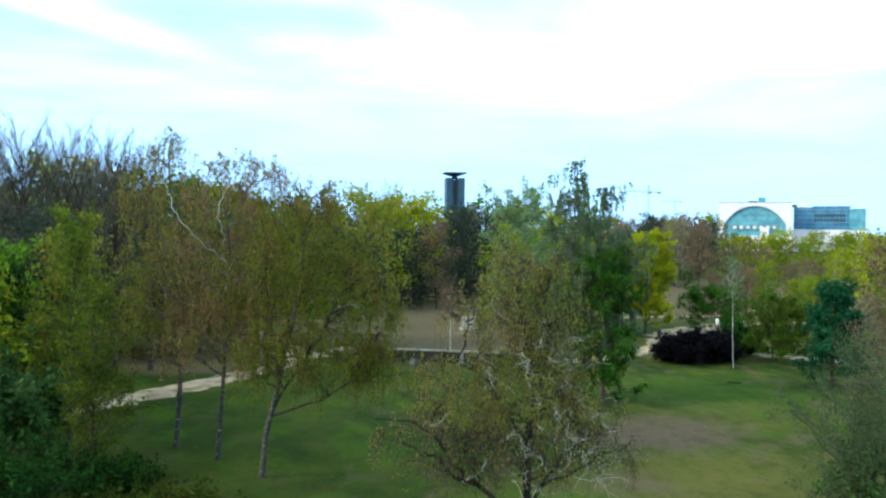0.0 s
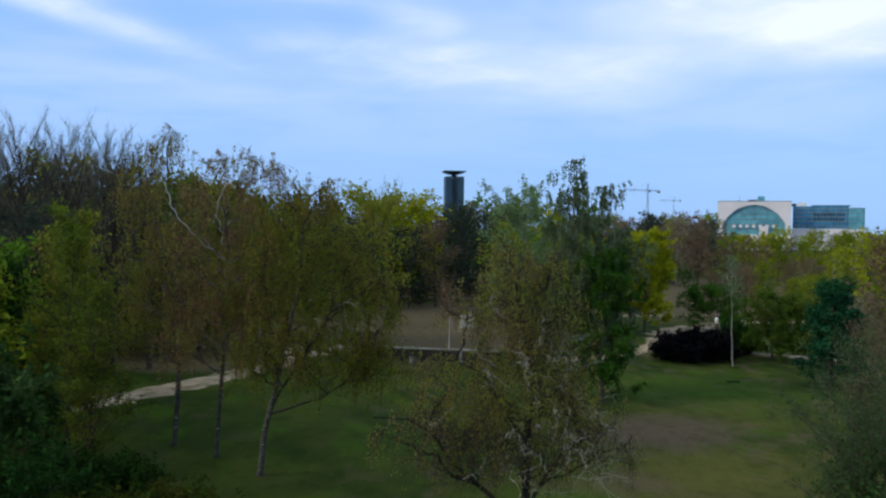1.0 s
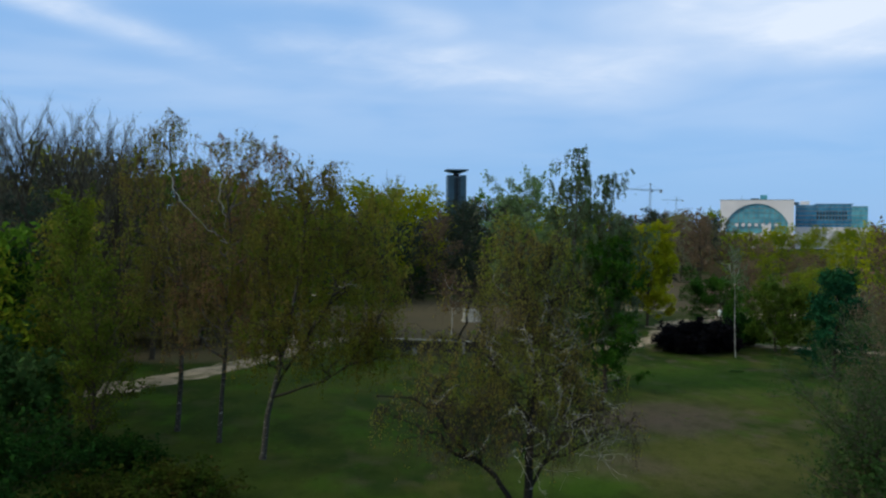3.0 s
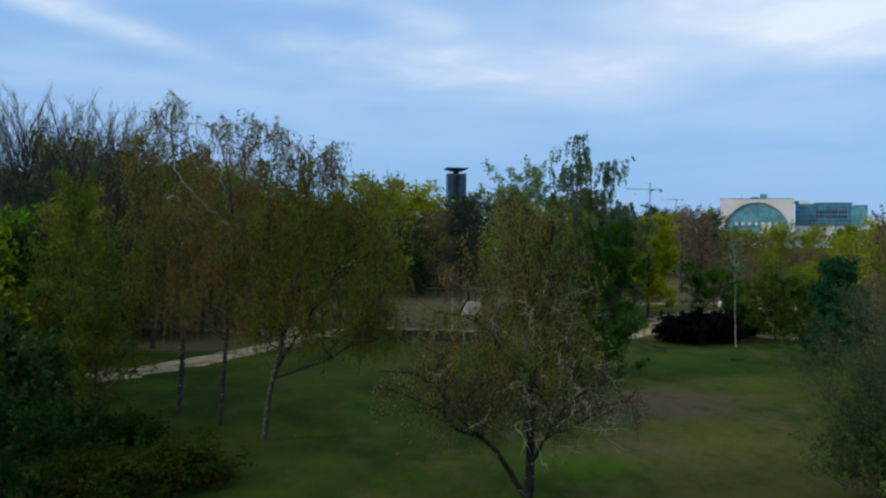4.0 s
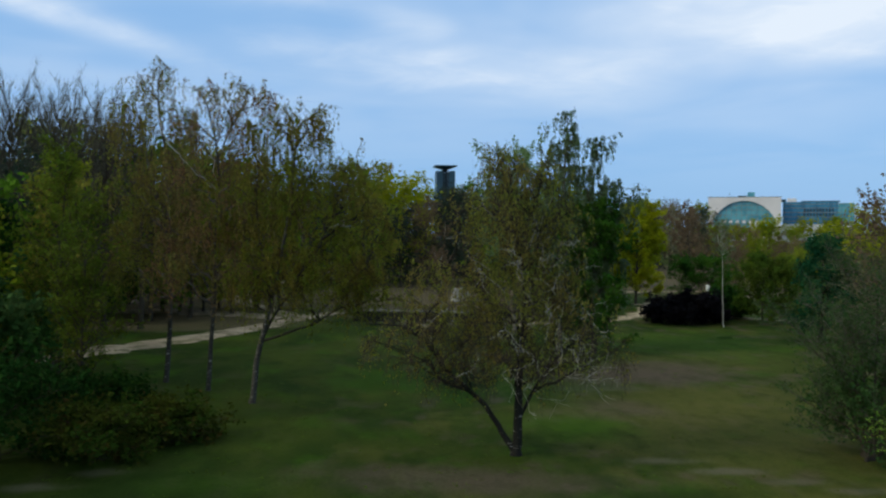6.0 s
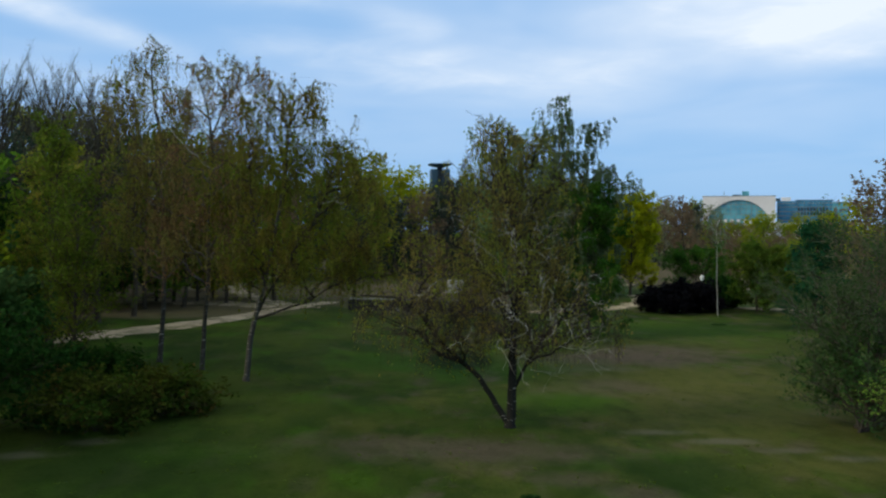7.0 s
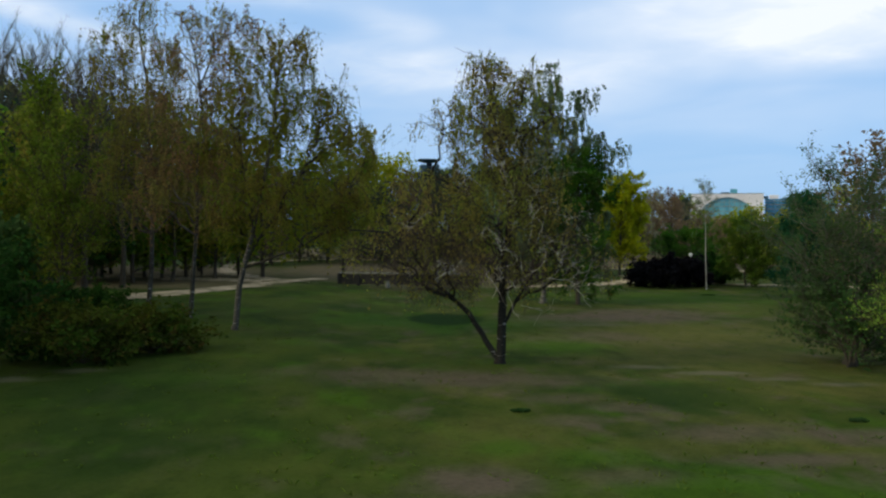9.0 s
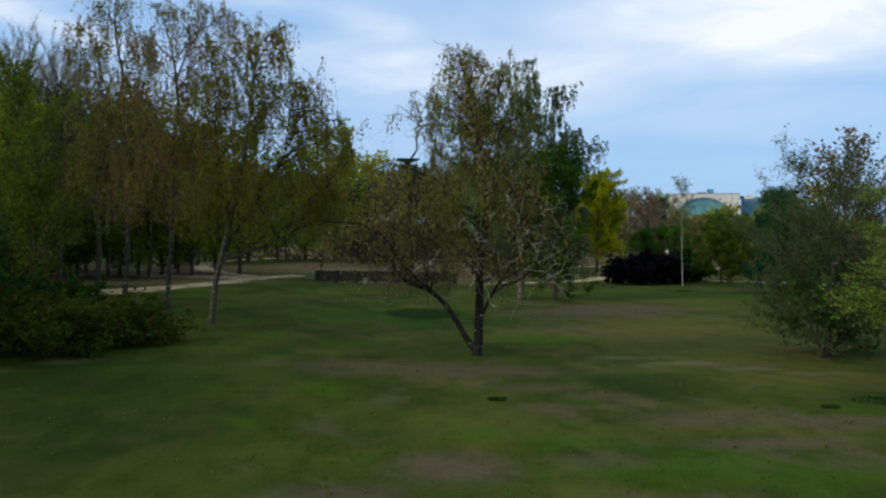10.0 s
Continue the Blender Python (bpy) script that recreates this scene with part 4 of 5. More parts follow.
def weeping_birch():
    """The old twin-stemmed birch in the middle of the lawn: narrow weeping head, wide bare lower crown."""
    stems = ((((0, 0, -0.15), (0.05, 0, 1.4), (0.10, 0, 3.0), (0.15, 0.1, 5.0), (0.38, 0, 7.0), (0.15, 0, 9.0), (-0.35, 0, 11.2), (-0.7, 0, 13.2)), 0.25),
             (((-0.05, 0, 0.1), (-0.7, 0.1, 1.2), (-1.4, 0.1, 2.3), (-2.3, 0.0, 3.1), (-3.3, -0.1, 4.0), (-4.3, -0.2, 5.4), (-5.4, -0.3, 6.1), (-7.0, -0.4, 6.2)), 0.15),
             (((0.05, 0, 1.6), (0.6, 0.1, 2.6), (1.1, 0, 3.5), (1.8, -0.2, 4.6), (2.8, -0.3, 5.4), (4.2, -0.2, 5.7)), 0.09),
             (((0.15, 0, 5.0), (-0.9, 0.2, 6.4), (-2.0, 0.1, 8.2), (-3.0, 0.0, 8.7), (-4.3, 0.0, 8.9)), 0.06),
             (((0.30, 0, 6.0), (0.9, 0.3, 8.0), (1.1, 0.2, 10.0), (0.8, 0.1, 12.0)), 0.07))
    lobes = (((-0.7, 0, 11.1), (2.1, 2.2, 3.6)), ((0.8, 0.2, 10.7), (2.0, 2.0, 3.2)), ((-0.3, 0, 7.4), (3.4, 3.2, 2.4)), ((-4.0, -0.3, 5.6), (3.2, 2.6, 1.3)), ((2.2, -0.3, 5.0), (2.4, 2.6, 1.6)), ((-0.8, -0.5, 4.8), (3.0, 2.8, 1.6)), ((-3.2, -0.6, 4.2), (2.2, 2.0, 0.9)), ((-4.1, 0, 8.8), (0.6, 0.7, 0.4)))
    w = droop(11, stems, lobes, limbs=52, tips=980, strands=4, drop=(0.6, 2.6), leaves=9, size=0.070, bare_below=6.6, floor=1.8, thick=0.11, twig=0.015, spray=3, clumped=0.5, thin_low=0.25, airy=9.5, thin_top=0.75)
    ob = tree("birch_tree", w, 5.20, 42.1, "old twin-stemmed weeping birch with thin brown spring foliage", "tree", BARK_OLD, TWIG_DUSKY, LEAF["brown"], limb_bark=BARK_OLD)
    r = w.r
    # bleached branches that stand out of the crown
    for k in range(76):
        a = r.normal(-0.9, 1.05)
        z = r.uniform(3.4, 7.2) if k < 46 else r.uniform(7.2, 11.0)
        reach = (3.9 if math.cos(a) > 0 else 5.4) * (1.0 if z < 7.2 else 0.5) * r.uniform(0.6, 1.02)
        dead_twig(r, ob, np.array((math.cos(a) * reach, math.sin(a) * min(reach, 3.0), z)), (math.cos(a), math.sin(a) * 0.6, r.normal(0.35, 0.5)), r.uniform(0.9, 2.2))
    dead_twig(r, ob, np.array((0.9, -0.3, 2.75)), (1, -0.1, 0.02), 2.4)


weeping_birch()
leaning_birch = tree("birch_tree", droop(121, ((((0, 0, -0.15), (0.3, 0, 2.7), (0.8, 0, 5.0), (1.2, 0, 6.8), (1.7, 0, 9.0), (2.2, 0, 12.0), (2.4, 0, 14.0), (2.5, 0, 15.8)), 0.18),
                               (((0.55, 0, 3.6), (1.6, 0, 3.9), (2.6, -0.2, 4.3), (3.6, -0.3, 4.6), (5.0, -0.3, 5.6), (6.4, -0.3, 7.4)), 0.09),
                               (((0.6, 0, 3.8), (1.2, 0.2, 5.0), (2.1, 0.2, 6.3), (3.6, 0.2, 8.6), (4.6, 0, 11.0)), 0.10),
                               (((1.2, 0, 6.8), (0.5, 0, 9.0), (0.2, 0, 11.5), (0.4, 0, 13.5)), 0.08)),
                         (((2.3, 0, 13.4), (3.1, 2.8, 4.1)), ((4.4, 0, 11.6), (2.7, 2.6, 3.1)), ((0.4, 0, 11.4), (2.6, 2.5, 3.2)), ((6.2, 0, 10.0), (2.1, 2.0, 2.4)), ((2.9, 0, 7.2), (4.6, 3.6, 2.4)), ((6.6, 0, 6.8), (1.6, 1.8, 1.8))),
                         limbs=60, tips=820, strands=4, drop=(0.6, 2.6), leaves=12, size=0.076, floor=3.2, airy=11.5, thin_top=0.75, spread=(0.9, 0.9, 0.35), clumped=0.5),
     -8.86, 52.8, "leaning birch with white stem and olive spring foliage", "tree", BARK_STEM, TWIG_BROWN, LEAF["birch"], "birches by the path", limb_bark=BARK_DARK)
dead_twig(np.random.RandomState(8), leaning_birch, np.array((4.6, -2.9, 10.2)), (1, -0.15, 0.12), 1.7)
bronze_birch = tree("birch_tree", droop(22, ((((0, 0, -0.15), (0.2, -0.2, 3.0), (0.5, -0.6, 6.0), (0.5, -1.0, 9.5), (0.9, -1.6, 13.0), (0.8, -2.0, 15.0), (0.4, -2.2, 17.4)), 0.15),
                                             (((0.95, -1.8, 14.2), (1.6, -2.1, 15.6), (2.5, -2.4, 17.0), (3.2, -2.6, 18.6)), 0.06)),
                                        (((0.6, -2.0, 16.4), (1.9, 1.8, 2.8)), ((3.1, -2.5, 16.5), (1.5, 1.5, 2.5)), ((0.6, -1.4, 12.4), (3.4, 2.7, 3.0)), ((0.2, -0.9, 8.4), (3.6, 3.0, 2.6))),
                                        limbs=34, tips=520, strands=4, drop=(0.7, 2.8), leaves=11, size=0.074, floor=3.5, airy=12.5, thin_top=0.7, spread=(0.75, 0.75, 0.35), clumped=0.65),
     -12.2, 56.6, "slender birch with bronze drooping spring foliage", "tree", BARK_STEM, TWIG_RUSSET, LEAF["bronze"], "birches by the path", limb_bark=BARK_GREY)
for _stem in (((0.8, -1.5, 12.4), (0.0, -3.0, 13.2), (-0.9, -3.9, 14.3), (-1.6, -4.2, 15.4), (-2.0, -4.1, 16.4), (-2.4, -3.9, 17.4)), ((0.8, -1.7, 13.2), (1.0, -3.6, 14.2), (0.8, -4.2, 15.2), (1.3, -4.3, 16.4), (1.9, -4.2, 17.6))):
    _w = Wood(5)
    _line = [Vector(p) for p in _stem]
    _line = [a.lerp(b, k / 4) + Vector((0.11 * math.sin(11 * k + 4 * i), 0, 0.06 * math.sin(5 * k))) for i, (a, b) in enumerate(zip(_line, _line[1:])) for k in range(4)]
    _w.tube("m", np.array(_line), 0.028, 0.016, 6)
    mesh_part("stem", _w.mesh("m", "stem", True), BARK_WHITE, bronze_birch, "pale bare leaning stem")
tree("birch_tree", droop(23, ((((0, 0, -0.15), (0.3, -0.2, 3.5), (0.5, -0.5, 7.0), (0.4, -0.9, 11.0), (0.3, -1.2, 15.0), (0.0, -1.5, 17.6), (-0.1, -1.5, 19.3)), 0.17),
                              (((0.35, -0.8, 10.0), (-0.4, -1.0, 12.5), (-1.0, -1.2, 15.0), (-1.5, -1.3, 17.6)), 0.07)),
                         (((-0.1, -1.5, 17.7), (1.8, 1.9, 2.9)), ((-1.7, -1.3, 15.6), (1.5, 1.5, 2.6)), ((1.6, -1.3, 15.8), (1.3, 1.5, 2.6)), ((0.0, -1.2, 12.6), (3.4, 2.9, 3.2)), ((0.1, -0.8, 8.8), (4.0, 3.2, 2.8))),
                         limbs=38, tips=560, strands=4, drop=(0.7, 2.8), leaves=11, size=0.076, floor=3.5, airy=12.5, thin_top=0.7, spread=(0.75, 0.75, 0.35), clumped=0.65),
     -15.6, 59.7, "tall birch with bronze-green drooping twigs", "tree", BARK_STEM, TWIG_RUSSET, LEAF["brown"], "birches by the path", limb_bark=BARK_GREY)
tree("birch_tree", droop(24, ((((0, 0, -0.15), (0.2, 0, 5.0), (0.2, 0, 10.0), (0.3, 0, 15.0), (0.6, 0, 20.4)), 0.27),
                              (((0.15, 0, 7.0), (1.4, 0, 9.5), (2.3, 0, 13.0), (2.9, 0, 16.0), (3.2, 0, 18.4)), 0.11)),
                         (((0.6, 0, 18.3), (1.4, 1.6, 2.6)), ((-0.8, 0, 16.6), (1.3, 1.4, 2.1)), ((2.7, 0, 16.8), (1.4, 1.5, 2.4)), ((1.2, 0, 14.4), (3.1, 2.6, 2.8)), ((4.2, 0, 12.8), (2.2, 2.0, 2.6)), ((1.2, 0, 10.5), (4.6, 3.6, 3.6)), ((1.2, 0, 6.0), (4.8, 3.8, 3.2))),
                         limbs=54, tips=800, strands=4, drop=(0.6, 2.2), leaves=11, size=0.120, floor=1.2, twig=0.016),
     13.6, 79.8, "tall birch with grey-green leaves behind the old birch", "tree", BARK_BIRCH, TWIG_BROWN, LEAF["silver"], limb_bark=BARK_GREY)
tree("broadleaf_tree", grow(25, 13.0, 3.4, start=0.06, limbs=44, subs=6, twigs=5, leaves=10, size=0.15, trunk=0.22, rise=0.5, weep=0.2, low=0.4, split=True),
     16.3, 77.6, "dense deep green tree on the edge of the lawn", "tree", BARK_DARK, TWIG_BROWN, LEAF["deep"])
tree("poplar_tree", grow(26, 19.6, 4.3, start=0.2, limbs=42, subs=5, twigs=5, leaves=9, size=0.16, trunk=0.3, rise=0.8, low=0.5, split=True),
     11.6, 95.5, "pale grey-green poplar with light forked stems", "tree", BARK_BIRCH, TWIG_GREY, LEAF["poplar"])
tree("broadleaf_tree", grow(27, 9.6, 3.7, start=0.02, limbs=76, subs=7, twigs=8, leaves=5, size=0.062, trunk=0.075, rise=0.6, stems=6, low=0.35, sub_twig=0.013, split=True, brush=0.4),
     21.4, 41.0, "many-stemmed grey shrub tree with sparse dull green leaves", "tree", BARK_DARK, TWIG_GREY, LEAF["thicket"])
tree("broadleaf_tree", grow(28, 9.6, 4.0, start=0.08, limbs=44, subs=6, twigs=6, leaves=6, size=0.085, trunk=0.16, rise=0.7, stems=3, split=True),
     32.6, 60.0, "russet budding tree behind the grey shrub", "tree", BARK_GREY, TWIG_BROWN, LEAF["budding"])
tree("pine_tree", grow(29, 10.0, 3.5, start=0.03, limbs=48, subs=6, twigs=5, leaves=11, size=0.15, trunk=0.2, rise=0.35, low=0.25, limb_lift=0.02, split=True, shape="dome"),
     40.0, 86.0, "dark green pine standing on the lawn edge", "tree", BARK_DARK, TWIG_BROWN, LEAF["pine"])
tree("broadleaf_tree", grow(30, 7.8, 3.6, start=0.02, limbs=46, subs=6, twigs=5, leaves=10, size=0.15, trunk=0.14, rise=0.4, low=0.35, stems=2, split=True),
     41.8, 103.5, "round fresh green tree by the gravel path", "tree", BARK_DARK, TWIG_BROWN, LEAF["round"])
tree("broadleaf_tree", grow(31, 7.2, 4.6, start=0.02, limbs=44, subs=6, twigs=5, leaves=9, size=0.17, trunk=0.16, rise=0.4, low=0.4, stems=2, split=True),
     45.0, 133.0, "bright green round tree behind the dark shrub", "tree", BARK_DARK, TWIG_BROWN, LEAF["deep"])
tree("maple_tree", grow(32, 14.6, 4.0, start=0.10, limbs=58, subs=5, twigs=5, leaves=14, size=0.19, trunk=0.22, rise=0.5, low=0.4, split=True),
     33.5, 131.0, "yellow-green flowering maple at the bend of the path", "tree", BARK_DARK, TWIG_BROWN, LEAF["yellow"])
tree("birch_tree", grow(33, 12.2, 1.2, start=0.66, limbs=14, subs=4, twigs=4, leaves=3, size=0.10, trunk=0.045, rise=0.7, weep=0.3, strands=1, split=True),
     35.3, 99.3, "slender young birch with a bare white stem", "tree", BARK_WHITE, TWIG_BROWN, LEAF["silver"])
for _seed, _x, _y, _h in ((39, 70.4, 150.0, 11.2), (40, 72.8, 153.0, 12.4)):
    tree("birch_tree", grow(_seed, _h, 1.5, start=0.62, limbs=12, subs=4, twigs=4, leaves=4, size=0.16, trunk=0.075, rise=0.7, weep=0.3, split=True),
         _x, _y, "slender birch with a bare white stem in the wood", "tree", BARK_WHITE, TWIG_BROWN, LEAF["yellow"])
tree("birch_tree", grow(34, 8.6, 1.5, start=0.50, limbs=14, subs=4, twigs=4, leaves=5, size=0.14, trunk=0.07, rise=0.8, weep=0.2, split=True),
     4.2, 106.0, "young birch with thin pale stem and russet twigs", "tree", BARK_WHITE, TWIG_BROWN, LEAF["russet"])
tree("broadleaf_tree", grow(35, 15.6, 2.8, start=0.08, limbs=34, subs=6, twigs=5, leaves=4, size=0.16, trunk=0.16, rise=0.7, shape="column", split=True),
     -27.2, 73.5, "slim tree in light olive-green leaf", "tree", BARK_DARK, TWIG_BROWN, LEAF["olive"])
tree("broadleaf_tree", grow(37, 11.8, 2.3, start=0.36, limbs=34, subs=6, twigs=5, leaves=6, size=0.095, trunk=0.11, rise=1.3, shape="column", stems=2, split=True),
     -16.6, 46.5, "slim young tree with upright shoots in fresh leaf", "tree", BARK_DARK, TWIG_BROWN, LEAF["shoot"])
tree("broadleaf_tree", grow(38, 15.2, 2.4, start=0.08, limbs=36, subs=6, twigs=5, leaves=6, size=0.11, trunk=0.13, rise=1.3, shape="column", split=True),
     -20.6, 54.5, "slim upright tree in light green leaf", "tree", BARK_DARK, TWIG_BROWN, LEAF["shoot"])
tree("conifer_tree", grow(36, 8.8, 3.5, start=0.06, limbs=34, subs=12, twigs=6, leaves=8, size=0.055, flat=0.9, trunk=0.14, rise=0.34, steep=0.10, limb_lift=-0.05, shape="dome", spread=0.28, split=True),
     21.0, 31.2, "pale green young tree with layered branches", "tree", BARK_DARK, TWIG_BROWN, LEAF["pale"])


def shrub(seed, x, y, height, radius, leaf, label, leaves=8, size=0.12, group=""):
    w = grow(seed, height, radius, start=0.04, limbs=40, subs=5, twigs=4, leaves=max(5, leaves - 2), size=size * 1.3, trunk=0.06, rise=0.35, stems=5, shape="round", low=0.3, sub_twig=0.010)
    return tree("shrub", w, x, y, label, "shrub", BARK_DARK, TWIG_BROWN, LEAF[leaf], group)


shrub(41, -17.8, 39.5, 5.8, 3.2, "dark", "tall dark green shrub at the lawn edge", 12, 0.095, "shrubs by the lawn")
shrub(42, -13.4, 40.2, 2.6, 2.6, "hedge", "low dark olive shrub at the lawn edge", 10, 0.085, "shrubs by the lawn")
shrub(43, -11.2, 43.4, 2.2, 2.2, "hedge", "low olive shrub with russet tips", 10, 0.085, "shrubs by the lawn")
shrub(44, -15.5, 46.0, 3.0, 2.8, "dark", "dark green shrub behind the lower ones", 11, 0.10, "shrubs by the lawn")
shrub(45, -18.6, 34.0, 5.6, 3.0, "dark", "dark green shrub in the shade", 12, 0.095, "shrubs by the lawn")
shrub(49, -22.5, 50.5, 7.5, 3.4, "thicket", "tall green shrub among the trees", 8, 0.18, "shrubs by the lawn")
shrub(50, 21.9, 41.6, 5.0, 3.2, "thicket", "dense dull green shrub at the foot of a shrub tree", 8, 0.09)
shrub(46, 30.0, 103.0, 2.9, 2.5, "purple", "dark purple-leaved shrub by the path", 10, 0.17, "purple shrubs")
shrub(47, 32.6, 102.6, 3.6, 2.6, "purple", "tall dark purple-leaved shrub by the path", 10, 0.17, "purple shrubs")
shrub(51, 39.0, 109.0, 3.6, 2.5, "dark", "dark green shrub behind the purple ones", 10, 0.17)
shrub(48, 35.2, 104.2, 3.4, 2.3, "purple", "dark purple-leaved shrub beside the lamp", 10, 0.17, "purple shrubs")


# ---------------------------------------------------------------- the woods round the lawn
WOODY = dict(twigs=0, leaves=0, trunk=0.26, subs=5)
SPECIES = {
    "bare": dict(WOODY, seed=61, height=20, radius=3.6, start=0.22, limbs=44, subs=6, twigs=5, leaves=0, size=0.06, rise=1.7, shape="vase", sub_twig=0.022, puff=2, spread=0.26, brush=1.1, wander=0.07),
    "budding": dict(WOODY, seed=62, height=20, radius=5.4, start=0.14, limbs=28, subs=6, twigs=2, size=0.26, rise=0.7, sub_twig=0.030, puff=14),
    "olive": dict(WOODY, seed=63, height=20, radius=6.0, start=0.08, limbs=30, size=0.35, rise=0.5, puff=17),
    "olive_tall": dict(WOODY, seed=64, height=20, radius=4.8, start=0.12, limbs=30, size=0.29, rise=0.7, weep=0.2, puff=17),
    "yellow": dict(WOODY, seed=65, height=20, radius=6.6, start=0.08, limbs=30, size=0.38, rise=0.5, puff=17),
    "russet": dict(WOODY, seed=66, height=20, radius=5.8, start=0.10, limbs=30, size=0.30, rise=0.6, puff=17),
    "dark": dict(WOODY, seed=67, height=20, radius=5.8, start=0.03, limbs=30, size=0.38, rise=0.45, low=0.3, puff=17),
    "dusk": dict(WOODY, seed=69, height=20, radius=6.0, start=0.04, limbs=30, size=0.34, rise=0.5, low=0.35, puff=17),
    "green": dict(WOODY, seed=68, height=20, radius=6.0, start=0.05, limbs=30, size=0.38, rise=0.5, low=0.35, puff=17),
}
FAR = {k: dict(v, limbs=22, subs=3, twigs=0, size=max(0.34, v["size"] * 1.35), puff=18 if v["puff"] > 10 else 8, sub_twig=0.05) for k, v in SPECIES.items()}
LOOKS = {
    "bare": ("buds", "bare grey-brown tree in the wood", TWIG_GREY), "budding": ("buds", "grey-brown budding tree in the wood", TWIG_GREY),
    "olive": ("olive", "olive-green tree in spring leaf", TWIG_BROWN), "olive_tall": ("birch", "slender olive-brown tree in spring leaf", TWIG_BROWN),
    "yellow": ("yellow", "yellow-green maple in spring leaf", TWIG_BROWN), "russet": ("russet", "russet-brown budding tree in the wood", TWIG_BROWN),
    "dusk": ("dusk", "dusky grey-brown tree not yet in leaf", TWIG_GREY),
    "dark": ("dark", "dense dark green tree in the wood", TWIG_BROWN), "green": ("green", "fresh green tree in spring leaf", TWIG_BROWN),
}
MADE = {}


def wood_tree(kind, x, y, height, rnd, far=False, wide=1.0):
    """One tree of the woods; the first of a kind is built, the others are copies of it at their own size and turn."""
    key, turn = (kind, far), rnd.uniform(0, 360)
    s = height / 20.0
    m = Matrix.LocRotScale((x, y, ground_z(x, y)), Euler((0, 0, radians(turn))), (s * wide * rnd.uniform(0.85, 1.15), s * wide * rnd.uniform(0.85, 1.15), s))
    if key not in MADE:
        leaf, label, twig = LOOKS[kind]
        w = grow(**(FAR if far else SPECIES)[kind])
        MADE[key] = tree("broadleaf_tree", w, x, y, label, "tree", BARK_DARK, twig, LEAF[leaf], "far woods" if far else "trees of the wood")
        MADE[key].matrix_basis = m
        return
    ob = MADE[key]
    keep = ob.matrix_basis.copy()
    ob.scale = (1, 1, 1)
    copy_thing(ob, m)
    ob.matrix_basis = keep


def belt(seed, count, near, deep, left, right, heights, kinds, gap=3.0, far=False, wide=1.0):
    """Trees over a stretch of the plan: from near to deep metres off, and left to right as slopes x / y."""
    rnd, placed = random.Random(seed), []
    tries = 0
    while len(placed) < count and tries < count * 40:
        tries += 1
        y = rnd.uniform(near, deep)
        x = rnd.uniform(left, right) * y
        if near < 20 and not -48 < x < -25.5:
            continue
        if any((x - a) ** 2 + (y - b) ** 2 < gap * gap for a, b in placed):
            continue
        placed.append((x, y))
        wood_tree(rnd.choice(kinds), x, y, rnd.uniform(*heights), rnd, far, wide)


# single trees that stand out of the woods
_pick = random.Random(5)
for _kind, _x, _y, _h, _far in (
        ("yellow", -12.5, 184, 22.4, False), ("yellow", -0.5, 191, 22.6, False), ("yellow", -6.0, 181, 20.5, False), ("bare", -5.8, 204, 25.0, False),
        ("dusk", -11.5, 167, 16.0, False), ("dusk", -6.0, 164, 15.5, False), ("dusk", -1.0, 167, 15.0, False), ("russet", 4.0, 172, 16.5, False), ("dusk", 9.0, 184, 19.0, False),
        ("dark", 0.8, 187, 7.0, False), ("dusk", -17.0, 172, 17.0, False), ("russet", -22.0, 168, 17.0, False),
        ("yellow", 122, 300, 16.0, True), ("yellow", 114, 292, 14.5, True), ("yellow", 84, 163, 15.6, False), ("olive", 96, 200, 14.0, False),
        ("yellow", 136, 305, 15.6, True), ("olive", 150, 310, 15.5, True), ("russet", 84, 285, 20.0, True), ("russet", 92, 300, 20.5, True),
        ("olive_tall", -25.4, 66, 14.0, False), ("olive_tall", -22.8, 57, 9.0, False), ("dusk", -29.5, 70, 16.0, False), ("dark", -26.5, 60, 12.0, False),
        ("budding", 100, 295, 17.5, True), ("olive", 62, 160, 9.5, False), ("yellow", 44, 172, 13.0, False), ("russet", 56, 152, 8.5, False),
        ("bare", -34.0, 80, 24.0, False), ("bare", -31.2, 83, 23.4, False), ("bare", -28.2, 86, 23.0, False), ("bare", -37.5, 78, 24.2, False), ("bare", -33.5, 87, 23.6, False),
        ("bare", -40.5, 82, 24.0, False), ("bare", -35.8, 84, 22.6, False), ("bare", -29.6, 81, 21.8, False), ("bare", -38.6, 88, 23.0, False), ("bare", -32.2, 94, 23.6, False), ("bare", -30.0, 91, 23.2, False), ("bare", -26.6, 92, 22.5, False), ("dusk", -38.0, 97, 20.0, False), ("dark", -32.5, 100, 20.5, False), ("green", -28.0, 101, 19.5, False), ("olive_tall", -24.5, 104, 20.0, False), ("olive", -20.5, 108, 18.5, False), ("olive", -15.5, 112, 18.0, False), ("olive_tall", -5.8, 113, 18.6, False)):
    wood_tree(_kind, _x, _y, _h, _pick, _far)
# wood on the near side of the bend, tall and half bare at its edge
belt(1, 4, 92, 106, -0.60, -0.31, (20, 23), ["bare", "dusk", "bare", "olive_tall"], 3.4)
belt(2, 6, 66, 84, -0.62, -0.46, (13, 16.5), ["olive_tall", "green", "dusk", "dark"], 3.0)
belt(3, 12, 110, 135, -0.55, -0.16, (17, 20), ["olive", "green", "russet", "yellow", "dusk", "dark"], 4.0)
belt(4, 10, 135, 165, -0.50, -0.18, (18, 21), ["dark", "olive", "budding", "green"], 4.5, True)
belt(14, 5, 52, 66, -0.56, -0.45, (10, 14), ["olive_tall", "green", "olive"], 3.0)
